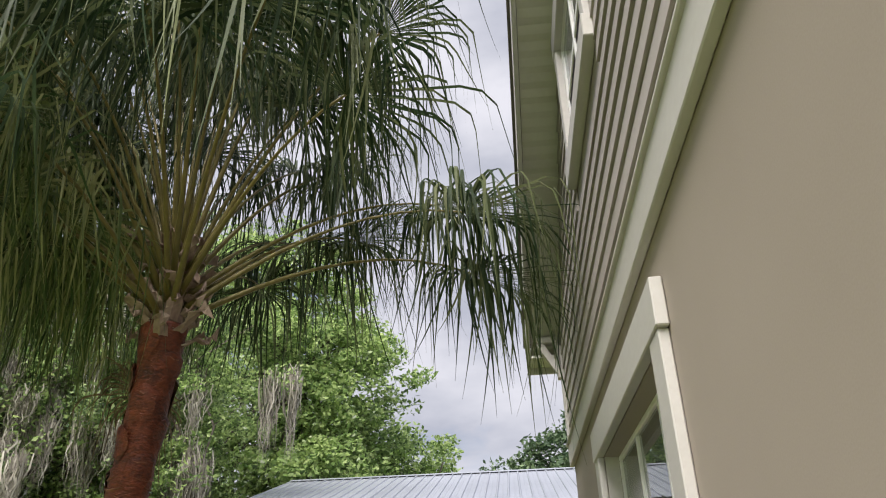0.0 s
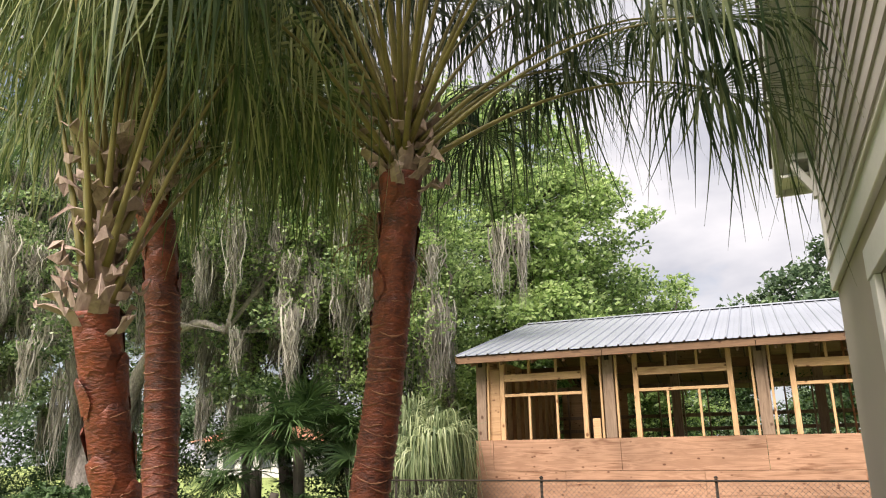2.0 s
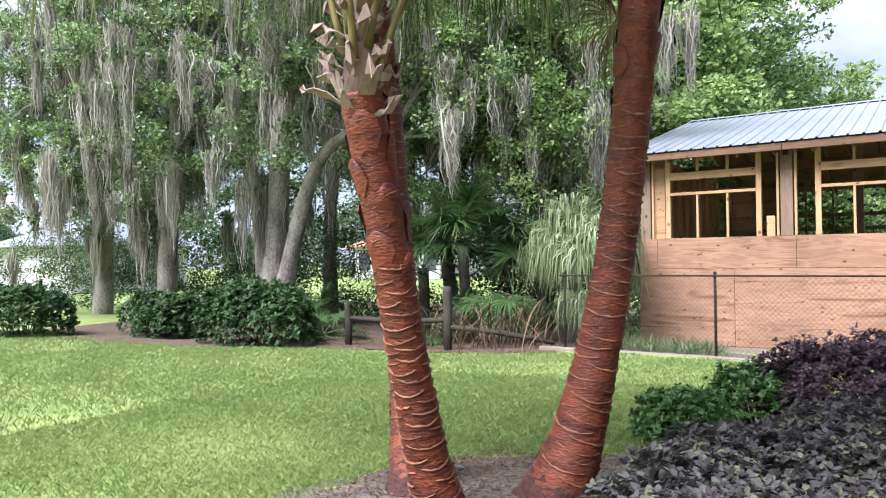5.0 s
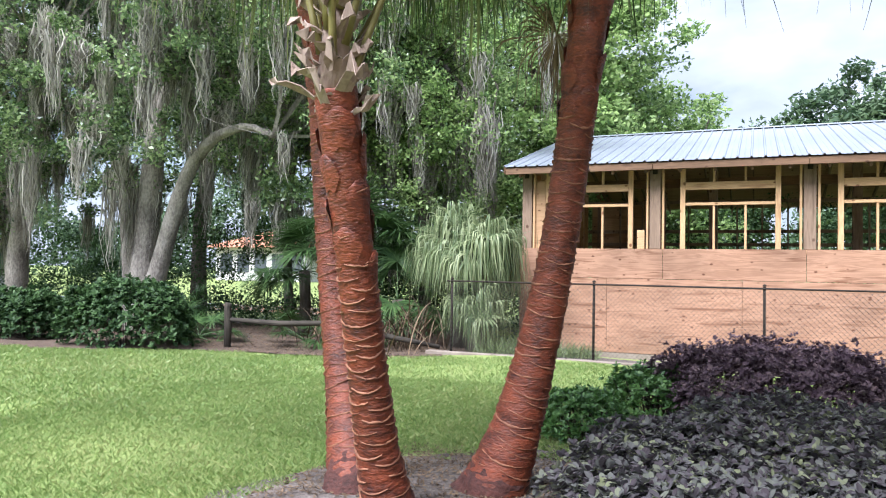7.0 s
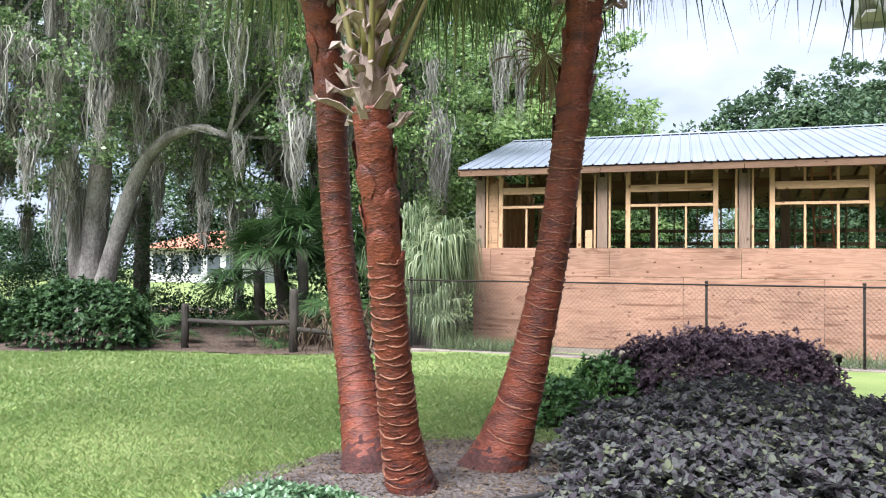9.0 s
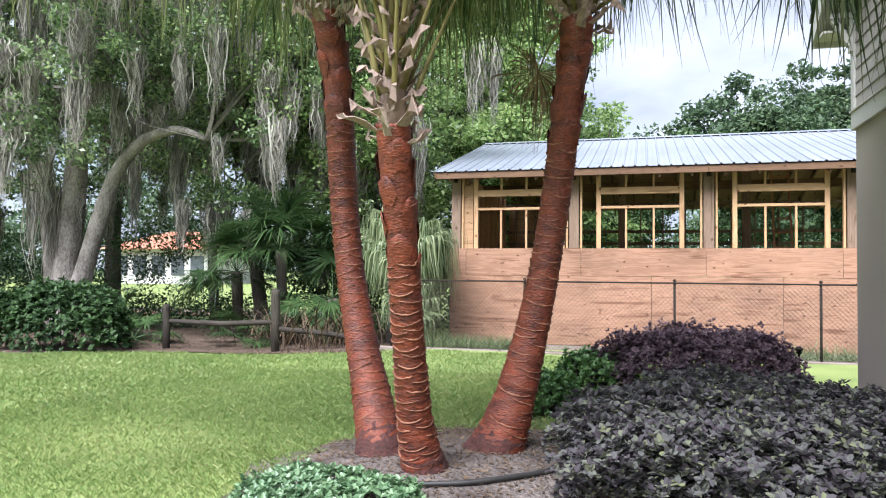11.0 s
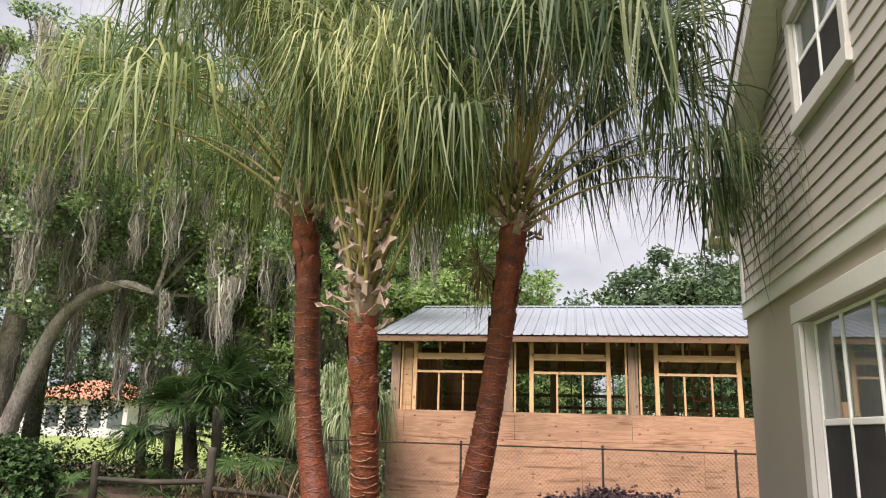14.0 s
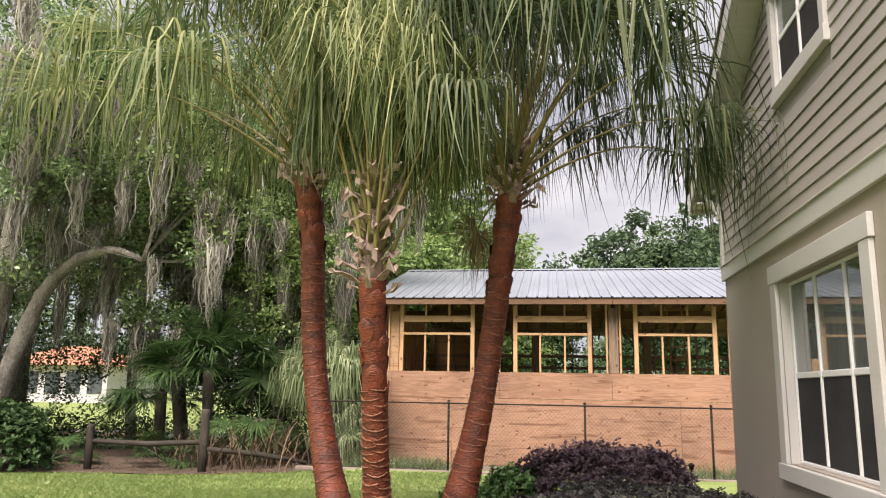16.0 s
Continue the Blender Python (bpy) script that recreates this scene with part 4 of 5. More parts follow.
        for f, ww in ((0, 1.0), (0.3, 1.0), (0.55, 0.95), (0.8, rng.uniform(0.5, 0.95)), (1.0, rng.uniform(0.1, 0.7))):
            q = c + e * (r + ln * f * lean * 0.7) + np.array((0, 0, ln * (f - 0.25 * lean * f * f)))
            for x in (-1, 0, 1):
                vs.append(q + sv * (x * wd * ww + rng.normal() * 0.010 * (0.3 + f)) + np.array((0, 0, rng.normal() * 0.03 * f)) - e * (0.02 * x * x) + e * rng.normal() * 0.014 * f)
        fs = [(b * 3 + j, b * 3 + j + 1, b * 3 + j + 4, b * 3 + j + 3) for b in range(4) for j in range(2)]
        bt = part("leaf_boot", mesh_from(vs, fs, False), BOOT, th, "pale torn leaf base" if i == 0 else "")
        md = bt.modifiers.new("thick", "SOLIDIFY")
        md.thickness = 0.005
    core = [top - np.array((0, 0, 0.05)), top + np.array((0, 0, rise * 0.5)), top + np.array((0, 0, rise + 0.12))]
    part("crown_shaft", tube_mesh(core, [r_top * 0.9, r_top * 0.48, 0.02], 14, 0.1, True, seed), BOOT, th)
    for i in range(fronds):
        f = i / (fronds - 1)
        az = crown + i * 2.399963 + rng.uniform(-0.15, 0.15)
        el = radians(low + (86 - low) * f ** 0.85 + rng.uniform(-7, 7))
        start = top + np.array((math.cos(az), math.sin(az), 0)) * r_top * (0.75 - 0.5 * f) + np.array((0, 0, 0.02 + rise * f))
        hang = 1.05 - 0.2 * f
        if i < dry:
            el = radians(-5)
        pts, fan = frond_meshes(rng, start, az, el, stalk * (1 + bias[0] * math.cos(az) + bias[1] * math.sin(az)) * rng.uniform(0.75, 1.14) * (1 - 0.12 * f) * (0.35 if i < dry else 1), blade * rng.uniform(0.82, 1.14) * (0.45 if i < dry else 1), hang, sag)
        old = i < dry
        fr = part("frond", fan, FROND_DRY if old else (green or FROND), th, "dry brown hanging frond" if old else "")
        part("leaf_stalk", tube_mesh(pts, np.linspace(1, 0, len(pts)) ** 2 * 0.013 + 0.0065, 6), STALK, fr)
    return th


palm([(-2.66, 3.04, 0.12), (-2.70, 2.985, 0.34), (-2.717, 2.908, 0.6), (-2.716, 2.79, 1.0), (-2.706, 2.644, 1.5), (-2.70, 2.44, 2.2)], [0.150, 0.122, 0.100, 0.090, 0.086, 0.094], 0.3, 11,
     "fan palm with a reddish ringed trunk and green drooping fronds", 0.66, 22, 1.3, 0.98, 0.62, 0, 66, None, 0.6)
palm([(-3.03, 3.27, 0.10), (-3.09, 3.35, 0.32), (-3.194, 3.46, 0.6), (-3.329, 3.578, 1.0), (-3.451, 3.668, 1.5), (-3.511, 3.692, 2.0), (-3.53, 3.61, 2.75), (-3.57, 3.49, 3.22)], [0.175, 0.150, 0.128, 0.104, 0.098, 0.098, 0.100, 0.108], 1.2, 23,
     "tall fan palm leaning outward with shaggy drooping crown", 0.80, 46, 1.5, 1.2, 0.42, 0, 33, None, 1.0, (-0.2, -0.12))
# this crown takes the frond copy with backlit shade in its colour
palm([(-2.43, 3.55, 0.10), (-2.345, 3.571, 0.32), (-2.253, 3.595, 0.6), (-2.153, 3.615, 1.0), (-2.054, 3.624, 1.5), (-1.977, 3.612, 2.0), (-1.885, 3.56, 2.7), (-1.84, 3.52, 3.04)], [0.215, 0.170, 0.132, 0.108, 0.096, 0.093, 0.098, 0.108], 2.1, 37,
     "leaning fan palm with dark ringed trunk and drooping crown", 0.76, 50, 1.62, 1.25, 0.42, 1, 34, FROND_DEEP_SHADED, 1.0, (0.11, -0.05))

# ---- shrubs ----


def shrub(name, label, cx, cy, rx, ry, h, n, size, material, seed, aspect=0.45, twig=True, flat=0.55, zbase=None, group=""):
    """A clipped bush: an uneven dome of leaves over a dark twiggy inside."""
    rng = np.random.default_rng(seed)
    zb = float(mound(np.array(cx), np.array(cy))) if zbase is None else zbase
    th = thing(name, label, "shrub", group)
    a = rng.uniform(0, 6.2832, n)
    v = np.arcsin(rng.uniform(0.0, 1, n))
    rad = np.cos(v) ** flat
    hz = np.sin(v) ** flat
    core = np.where(rng.uniform(0, 1, n) < 0.5, np.sqrt(rng.uniform(0, 1, n)), 1.0)
    lump = 1 + 0.06 * np.sin(a * 3 + seed) + 0.05 * np.sin(a * 7 + 2 * seed)
    bump = 1 + 0.07 * np.sin(rad * core * 7 + a * 3 + seed) + 0.05 * np.sin(a * 11 + rad * 9)
    r2 = np.where(core < 1, core, rad)
    h2 = np.where(core < 1, np.maximum(1 - core ** 5, 0) ** 0.5, hz)
    sq = np.stack([np.cos(a) * r2, np.sin(a) * r2, h2], 1)
    fine = 1 + 0.05 * np.sin(sq[:, 0] * rx * 26 + seed) * np.sin(sq[:, 1] * ry * 23) + 0.05 * np.sin(sq[:, 0] * rx * 11 + 2 * sq[:, 1] * ry * 9)
    shell = rng.uniform(0.86, 1.0, n) * fine
    p = sq * np.array((rx, ry, h)) * np.stack([lump, lump, bump], 1) * shell[:, None] + np.array((cx, cy, zb + 0.02))
    k = n // 7
    nrm = unit(sq / np.array((rx, ry, h))) * 0.6 + np.array((0, 0, 0.55))
    tagged(part("foliage", sprigs(p[:k], nrm[:k], size, rng, 7, aspect), material, th), kind="stuff")
    if twig:
        m = 60
        ang = rng.uniform(0, 6.28, m)
        rr = np.sqrt(rng.uniform(0, 0.7, m))
        base = np.stack([cx + np.cos(ang) * rr * rx * 0.4, cy + np.sin(ang) * rr * ry * 0.4, np.full(m, zb - 0.02)], 1)
        tip = np.stack([cx + np.cos(ang) * rr * rx, cy + np.sin(ang) * rr * ry, zb + h * rng.uniform(0.6, 0.95, m)], 1)
        k = np.linspace(0, 1, 5)[None, :, None]
        pa = base[:, None] * (1 - k) + tip[:, None] * k
        sd = np.cross(unit(tip - base), rng.normal(size=(m, 3)))
        tagged(part("twigwork", ribbons(pa, np.repeat(unit(sd)[:, None] * 0.008, 5, 1)), BARK_DARK, th), kind="stuff")
    return th


shrub("low_shrub", "broad low grey-green shrub with purple tinged leaves", -0.72, 3.75, 1.25, 1.75, 0.46, 98000, 0.041, GREYBUSH, 3, 0.6, True, 0.40)
shrub("purple_shrub", "rounded dark purple shrub in the bed", -0.90, 6.6, 1.0, 0.85, 0.74, 44000, 0.036, PURPLE, 5, 0.55, True, 0.5)
shrub("green_shrub", "small glossy green shrub beside the purple one", -1.92, 6.55, 0.46, 0.44, 0.50, 7000, 0.045, GREENBUSH, 6, 0.5, True, 0.75)
shrub("green_shrub", "small glossy green shrub beside the purple one", -2.42, 6.0, 0.40, 0.38, 0.36, 5000, 0.045, GREENBUSH, 7, 0.5, True, 0.75)
shrub("ground_cover", "low bright green ground cover plant beside the palms", -3.0, 2.30, 0.52, 0.40, 0.19, 9000, 0.036, COVER, 8, 0.5, True, 0.6)
shrub("hedge_shrub", "large dark green broad-leaved shrub on the mulch", -12.0, 10.2, 1.4, 0.9, 1.12, 16000, 0.09, HEDGE, 9, 0.5, True, 0.65)
shrub("hedge_shrub", "large dark green broad-leaved shrub on the mulch", -15.0, 10.4, 0.9, 0.8, 0.9, 12000, 0.09, HEDGE, 10, 0.5, True, 0.65)
shrub("dark_shrub", "dark clipped shrub at the edge of the lawn", -17.6, 8.4, 1.3, 1.0, 1.0, 13000, 0.085, HEDGE, 12, 0.5, True, 0.65)
shrub("dark_shrub", "small dark shrub on the mulch", -16.2, 10.6, 0.7, 0.6, 0.9, 2600, 0.09, HEDGE, 13, 0.5, True, 0.7)


def tuft(name, label, x, y, n, h, width, material, seed, spread=0.5, droop=0.8, category="grass", lift=0.0):
    """Arching strap leaves from one root."""
    rng = np.random.default_rng(seed)
    zb = float(mound(np.array(x), np.array(y)))
    m = 9
    az = rng.uniform(0, 6.28, n)
    el = rng.uniform(0.9, 1.5, n)
    d = np.stack([np.cos(az) * np.cos(el), np.sin(az) * np.cos(el), np.sin(el)], 1)
    ln = h * rng.uniform(0.7, 1.35, n)
    cur = np.stack([x + rng.normal(size=n) * spread * 0.3, y + rng.normal(size=n) * spread * 0.3, zb - 0.01 + lift * rng.uniform(0, 1, n)], 1)
    path, sd = np.zeros((n, m, 3)), np.zeros((n, m, 3))
    for j in range(m):
        f = j / (m - 1)
        path[:, j] = cur
        s = unit(np.cross(d, np.array((0.01, 0.02, 1.0))))
        sd[:, j] = s * width * (0.6 + 0.4 * math.sin(f * 3.1)) * max(0.08, 1 - f ** 3)
        d = unit(d + np.array((0, 0, -1.0)) * droop * f * 0.62 + np.stack([np.cos(az), np.sin(az), 0 * az], 1) * 0.06 * spread)
        cur = cur + d * (ln / (m - 1))[:, None]
    th = thing(name, label, category)
    if lift:
        part("stem", tube_mesh([(x, y, zb - 0.05), (x + 0.05, y, zb + lift * 0.5), (x, y, zb + lift * 0.95)], [0.14, 0.11, 0.09], 9, 0.25, True, seed), BARK_DARK, th)
    tagged(part("leaf_mass", ribbons(path, sd), material, th), kind="stuff")
    return th


tuft("grass_tuft", "tuft of light green strap grass", 0.02, 7.0, 60, 0.42, 0.012, STRAP, 21, 0.3, 0.4)
tuft("dry_clump", "tangled clump of dead brown stalks", -7.4, 12.2, 160, 1.2, 0.012, LITTER, 26, 1.6, 0.5, "plant")
tuft("dry_clump", "tangled clump of dead brown stalks", -8.6, 12.6, 120, 1.0, 0.012, LITTER, 27, 1.4, 0.5, "plant")


def palmetto(x, y, h, fans, seed, reach=0.75, label="palmetto with dark green stiff fans", hang=0.35, leaf=None, name="palmetto", low=-15):
    rng = np.random.default_rng(seed)
    zb = float(mound(np.array(x), np.array(y)))
    th = thing(name, label, name.replace("_", " "), "palmettos in the woods" if name == "palmetto" else "young palms by the outbuilding")
    if h > 0.4:
        part("trunk", tube_mesh([(x, y, zb - 0.05), (x + 0.04, y, zb + h * 0.5), (x, y, zb + h)], [0.15, 0.12, 0.13], 10, 0.25, True, seed), BARK_DARK, th)
    for i in range(fans):
        az = i * 2.4 + rng.uniform(-0.3, 0.3)
        el = radians(rng.uniform(low, 78))
        pts, fan = frond_meshes(rng, (x, y, zb + h), az, el, reach * rng.uniform(0.7, 1.2) * (0.65 if leaf else 1), reach * rng.uniform(0.8, 1.1) * (1.5 if leaf else 1), hang, 1.0, 1.5 if leaf else 2.4)
        fr = part("fan", fan, leaf or PALMETTO, th)
        part("leaf_stalk", tube_mesh(pts, np.linspace(0.013, 0.006, len(pts)), 5), leaf or PALMETTO, fr)


palmetto(-10.6, 14.0, 1.5, 16, 41, 0.9)
palmetto(-9.3, 13.7, 2.0, 24, 42, 1.1)
palmetto(-11.5, 11.6, 0.1, 12, 43, 0.6, "low dark green palmetto by the shrubs")
palmetto(-12.6, 12.4, 0.1, 10, 44, 0.65, "low dark green palmetto by the shrubs")
palmetto(-9.4, 12.3, 0.1, 9, 45, 0.6, "low dark green palmetto by the fence")
palmetto(-7.9, 13.4, 0.9, 13, 46, 0.85)
for px, py, ph, k, sd in ((-5.95, 12.9, 1.75, 26, 47), (-6.6, 13.5, 2.0, 24, 48), (-5.75, 12.3, 0.7, 12, 49)):
    palmetto(px, py, ph, k, sd, 0.85 if ph > 1 else 0.6, "young fan palm with grey-green drooping fronds by the wire fence", 1.25, YOUNGPALM, "young_palm", 25)

# ---- trees ----


def moss_mesh(anchors, rng, strands=9, length=(0.4, 1.6), spread=0.22):
    """Hanging ragged beards."""
    k = len(anchors)
    n = k * strands
    m = 6
    big = np.repeat(rng.uniform(length[0], length[1], k), strands)
    ln = big * rng.uniform(0.45, 1.1, n)
    p0 = np.repeat(anchors, strands, 0) + rng.normal(size=(n, 3)) * np.array((spread, spread, 0.1))
    az = rng.uniform(0, 6.28, n)
    path, sd = np.zeros((n, m, 3)), np.zeros((n, m, 3))
    jit = rng.normal(size=(n, m, 3)) * np.array((0.03, 0.03, 0.0))
    w = rng.uniform(0.006, 0.016, n)
    for j in range(m):
        f = j / (m - 1)
        pull = np.repeat(anchors, strands, 0) - p0
        path[:, j] = p0 + np.array((0, 0, -1.0)) * (ln * f)[:, None] + pull * f * 0.5 + jit[:, j] * (1 + f)
        sd[:, j] = np.stack([np.cos(az), np.sin(az), 0 * az], 1) * (w * (0.5 + 0.9 * math.sin(0.4 + 2.6 * f)) * max(0.1, 1 - f ** 2))[:, None] * rng.uniform(0.6, 1.4, (n, 1))
    return ribbons(path, sd)


def tree(name, label, stems, centre, radius, clusters, per, leaf, mat, bark, seed, moss=0, csize=0.6, hollow=0.45, mossy=(0.4, 1.5), group=""):
    """Stems are lists of points with end radii; the crown is clumps of leaves in an uneven ellipsoid."""
    rng = np.random.default_rng(seed)
    th = thing(name, label, "tree", group)
    for i, (pts, r0, r1) in enumerate(stems):
        if pts[0][2] < 0.05:
            pts = [(*pts[0][:2], pts[0][2] - 0.5), *pts[1:]]
        p = smooth_path(pts, 14)
        part("trunk" if i == 0 else "limb", tube_mesh(p, np.linspace(r0, r1, 14), 10, 0.16, True, seed + i), bark, th)
    d = unit(rng.normal(size=(clusters, 3)))
    rr = hollow + (1 - hollow) * rng.uniform(0, 1, clusters) ** 0.6
    az = np.arctan2(d[:, 1], d[:, 0])
    rr *= 1 + 0.14 * np.sin(az * 3 + seed) + 0.10 * np.sin(az * 5 + d[:, 2] * 6) + 0.08 * np.sin(d[:, 2] * 11 + seed)
    c = d * rr[:, None] * np.array(radius) + np.array(centre)
    c = c[c[:, 2] > 1.0]
    pts = clumps(c, csize * rng.uniform(0.6, 1.3, len(c)), per, rng, 0.6)
    tagged(part("crown", soup(leaves(pts, leaf, rng, 0.55, 0.6, 0.2)), mat, th), kind="stuff")
    # twigs from the stem heads into the clumps
    heads = np.array([s[0][-1] for s in stems])
    pick = rng.choice(len(c), min(len(c), 70), replace=False)
    h = heads[np.argmin(np.linalg.norm(c[pick][:, None] - heads[None], axis=2), axis=1)]
    k = np.linspace(0, 1, 6)[None, :, None]
    pa = h[:, None] * (1 - k) + c[pick][:, None] * k + np.sin(k * 3.14) * rng.normal(size=(len(pick), 1, 3)) * 0.35
    sd = unit(np.cross(c[pick] - h, rng.normal(size=(len(pick), 3))))[:, None] * np.linspace(0.05, 0.012, 6)[None, :, None]
    tagged(part("branchwork", ribbons(pa, sd), bark, th), kind="stuff")
    if moss:
        low = c[np.argsort(c[:, 2] + rng.normal(size=len(c)) * 1.2)[:int(len(c) * 0.8)]]
        an = low[rng.integers(0, len(low), int(moss * 0.55))]
        an = an + rng.normal(size=an.shape) * np.array((0.3, 0.3, 0.15))
        tagged(part("hanging_moss", moss_mesh(an, rng, 64, mossy, 0.10), MOSS, th, "grey hanging moss"), kind="stuff")
    return th


tree("oak_tree", "old live oak with forked pale trunk and hanging moss",
     [([(-14.4, 13.0, -0.1), (-14.5, 13.0, 1.2), (-14.3, 13.0, 3.2), (-14.0, 12.9, 5.8), (-13.4, 12.6, 7.5)], 0.36, 0.16),
      ([(-14.7, 13.1, -0.1), (-14.9, 13.1, 1.5), (-15.4, 13.2, 3.4), (-16.2, 13.0, 5.6)], 0.32, 0.13),
      ([(-14.2, 12.9, 0.3), (-13.6, 12.9, 2.2), (-13.1, 12.9, 3.5), (-12.3, 12.8, 4.25), (-11.3, 12.7, 4.45), (-10.6, 12.7, 4.2)], 0.24, 0.05),
      ([(-14.2, 13.0, 4.6), (-13.2, 12.6, 6.2), (-12.2, 12.2, 7.2)], 0.15, 0.07)],
     (-14.0, 13.2, 7.4), (6.4, 3.6, 4.6), 330, 180, 0.12, OAKLEAF, BARK, 51, 340, 0.54, 0.35, (0.5, 1.7), "mossy oaks")
tree("oak_tree", "live oak with dark trunk and grey hanging moss",
     [([(-10.9, 16.0, -0.2), (-11.3, 16.0, 2.0), (-11.1, 15.8, 4.5), (-10.3, 15.4, 7.0)], 0.20, 0.10),
      ([(-11.2, 15.9, 3.2), (-9.8, 15.3, 4.6), (-8.6, 14.8, 5.2)], 0.12, 0.06)],
     (-9.8, 15.2, 6.4), (4.2, 2.6, 4.2), 290, 170, 0.115, WOODLEAF, BARK_DARK, 52, 190, 0.6, 0.3, (0.6, 2.0), "mossy oaks")
tree("oak_tree", "live oak with leaning trunk draped in moss",
     [([(-19.5, 13.5, -0.1), (-19.3, 13.4, 2.0), (-18.6, 13.2, 4.5), (-17.8, 12.8, 6.5)], 0.32, 0.14),
      ([(-19.3, 13.4, 2.6), (-20.5, 13.0, 4.5), (-21.4, 12.6, 6.2)], 0.2, 0.08)],
     (-19.4, 12.6, 7.0), (5.4, 3.6, 4.8), 270, 170, 0.12, OAKLEAF, BARK, 53, 320, 0.54, 0.35, (0.8, 2.4), "mossy oaks")
tree("oak_tree", "slender mossy oak behind the split rail fence",
     [([(-13.0, 17.0, -0.2), (-13.2, 17.0, 2.0), (-13.0, 17.0, 5.0), (-12.4, 17.0, 7.4)], 0.15, 0.08)],
     (-14.0, 18.4, 8.0), (7.0, 3.0, 5.6), 250, 150, 0.135, OAKLEAF, BARK_DARK, 54, 110, 0.65, 0.3, (0.6, 1.8), "mossy oaks")
tree("oak_tree", "broad mossy oak at the edge of the lawn",
     [([(-24.5, 14.5, -0.1), (-24.2, 14.4, 2.5), (-23.6, 14.2, 5.0), (-23.0, 14.0, 7.0)], 0.34, 0.14)],
     (-24.5, 13.6, 7.2), (5.0, 3.6, 5.2), 340, 120, 0.13, OAKLEAF, BARK, 58, 200, 0.58, 0.3, (0.6, 2.0), "mossy oaks")
tree("oak_tree", "tall oak closing the view behind the mossy trees",
     [([(-19.0, 20.0, -0.4), (-19.0, 20.0, 3.0), (-18.6, 20.0, 6.0), (-18.2, 20.0, 9.0)], 0.3, 0.12)],
     (-18.0, 20.5, 9.0), (7.0, 3.0, 5.5), 330, 110, 0.16, OAKLEAF, BARK_DARK, 59, 40, 0.75, 0.3, (0.6, 1.8), "mossy oaks")
tree("young_tree", "leafy green tree behind the strap leaf clump",
     [([(-8.2, 15.5, -0.2), (-8.3, 15.5, 2.4), (-8.4, 15.6, 5.0), (-8.3, 15.6, 6.5)], 0.16, 0.07)],
     (-8.3, 15.8, 4.9), (2.1, 1.9, 4.2), 330, 130, 0.10, WOODLEAF, BARK_DARK, 55, 50, 0.55, 0.25, (0.4, 1.4))
tree("broad_tree", "tall broad light green tree beyond the outbuilding",
     [([(-7.6, 23.5, -0.3), (-7.5, 23.5, 4.0), (-7.2, 23.5, 7.0), (-7.0, 23.4, 9.0)], 0.4, 0.15)],
     (-8.5, 23.5, 7.6), (5.0, 4.0, 7.0), 820, 130, 0.19, WOODLEAF, BARK_DARK, 56, 0, 0.75, 0.35)
tree("broad_tree", "light green tree beyond the outbuilding",
     [([(-3.4, 28.0, -0.3), (-3.4, 28.0, 3.0), (-3.3, 28.0, 6.0)], 0.3, 0.12)],
     (-4.9, 28.0, 4.6), (3.2, 3.0, 4.0), 330, 120, 0.2, WOODLEAF, BARK_DARK, 57, 0, 0.75, 0.35)
for i, (x, y, zc, rx, rz, nm) in enumerate(((5.2, 42, 7.0, 4.6, 4.8, 260), (10.5, 44, 7.5, 5.0, 5.4, 260), (-1.5, 46, 6.6, 1.9, 3.0, 120), (16, 42, 7.0, 5, 5, 200))):
    tree("far_tree", "distant dark green broadleaf tree", [([(x, y, -0.3), (x, y, 3.0), (x, y, zc)], 0.35, 0.12)], (x, y, zc), (rx, rx * 0.8, rz), int(nm * 1.3), 110, 0.34, FARLEAF, BARK_DARK, 60 + i, 0, 0.95, 0.35, group="distant trees")

# ---- understorey, far woods, litter, grass ----
rng = np.random.default_rng(81)
n = 150
c = np.stack([rng.uniform(-10.0, -5.9, n), rng.uniform(14.5, 19.5, n), rng.uniform(0.1, 2.2, n)], 1)
c2 = np.stack([rng.uniform(-36, -18.0, 330), rng.uniform(15.0, 21.0, 330), rng.uniform(0.0, 2.5, 330)], 1)
c4 = np.stack([rng.uniform(-17.5, -9.5, 80), rng.uniform(15.5, 20.0, 80), np.concatenate([rng.uniform(-0.2, 0.5, 45), rng.uniform(1.9, 3.6, 35)])], 1)
c5 = np.stack([rng.uniform(-18.0, -14.0, 26), rng.uniform(16.0, 18.5, 26), rng.uniform(0.7, 2.9, 26)], 1)
c3 = np.stack([rng.uniform(-5.4, 6.5, 120), rng.uniform(23.0, 26.0, 120), rng.uniform(0.1, 4.0, 120)], 1)
tagged(part("undergrowth", soup(leaves(clumps(np.vstack([c, c2, c3, c4, c5]), 0.55, 110, rng), 0.11, rng, 0.5)), HEDGE), "dark green undergrowth among the trees", "undergrowth", kind="stuff")
n = 1500
ang = rng.uniform(radians(70), radians(185), n)
dist = rng.uniform(108, 135, n)
c = np.stack([np.cos(ang) * dist, np.sin(ang) * dist, rng.uniform(0, 1, n) ** 0.8 * (10 + 3.5 * np.sin(ang * 23) + 2.2 * np.sin(ang * 51))], 1)
tagged(part("far_woods", soup(leaves(clumps(c, 2.8, 60, rng), 0.75, rng, 0.6)), FARLEAF), "far line of woodland", "woods", kind="stuff")
n = 9000
lx, ly = rng.uniform(-17, -6.2, n), rng.uniform(10.6, 16, n)
lp = np.stack([lx, ly, mound(lx, ly) + 0.035], 1)
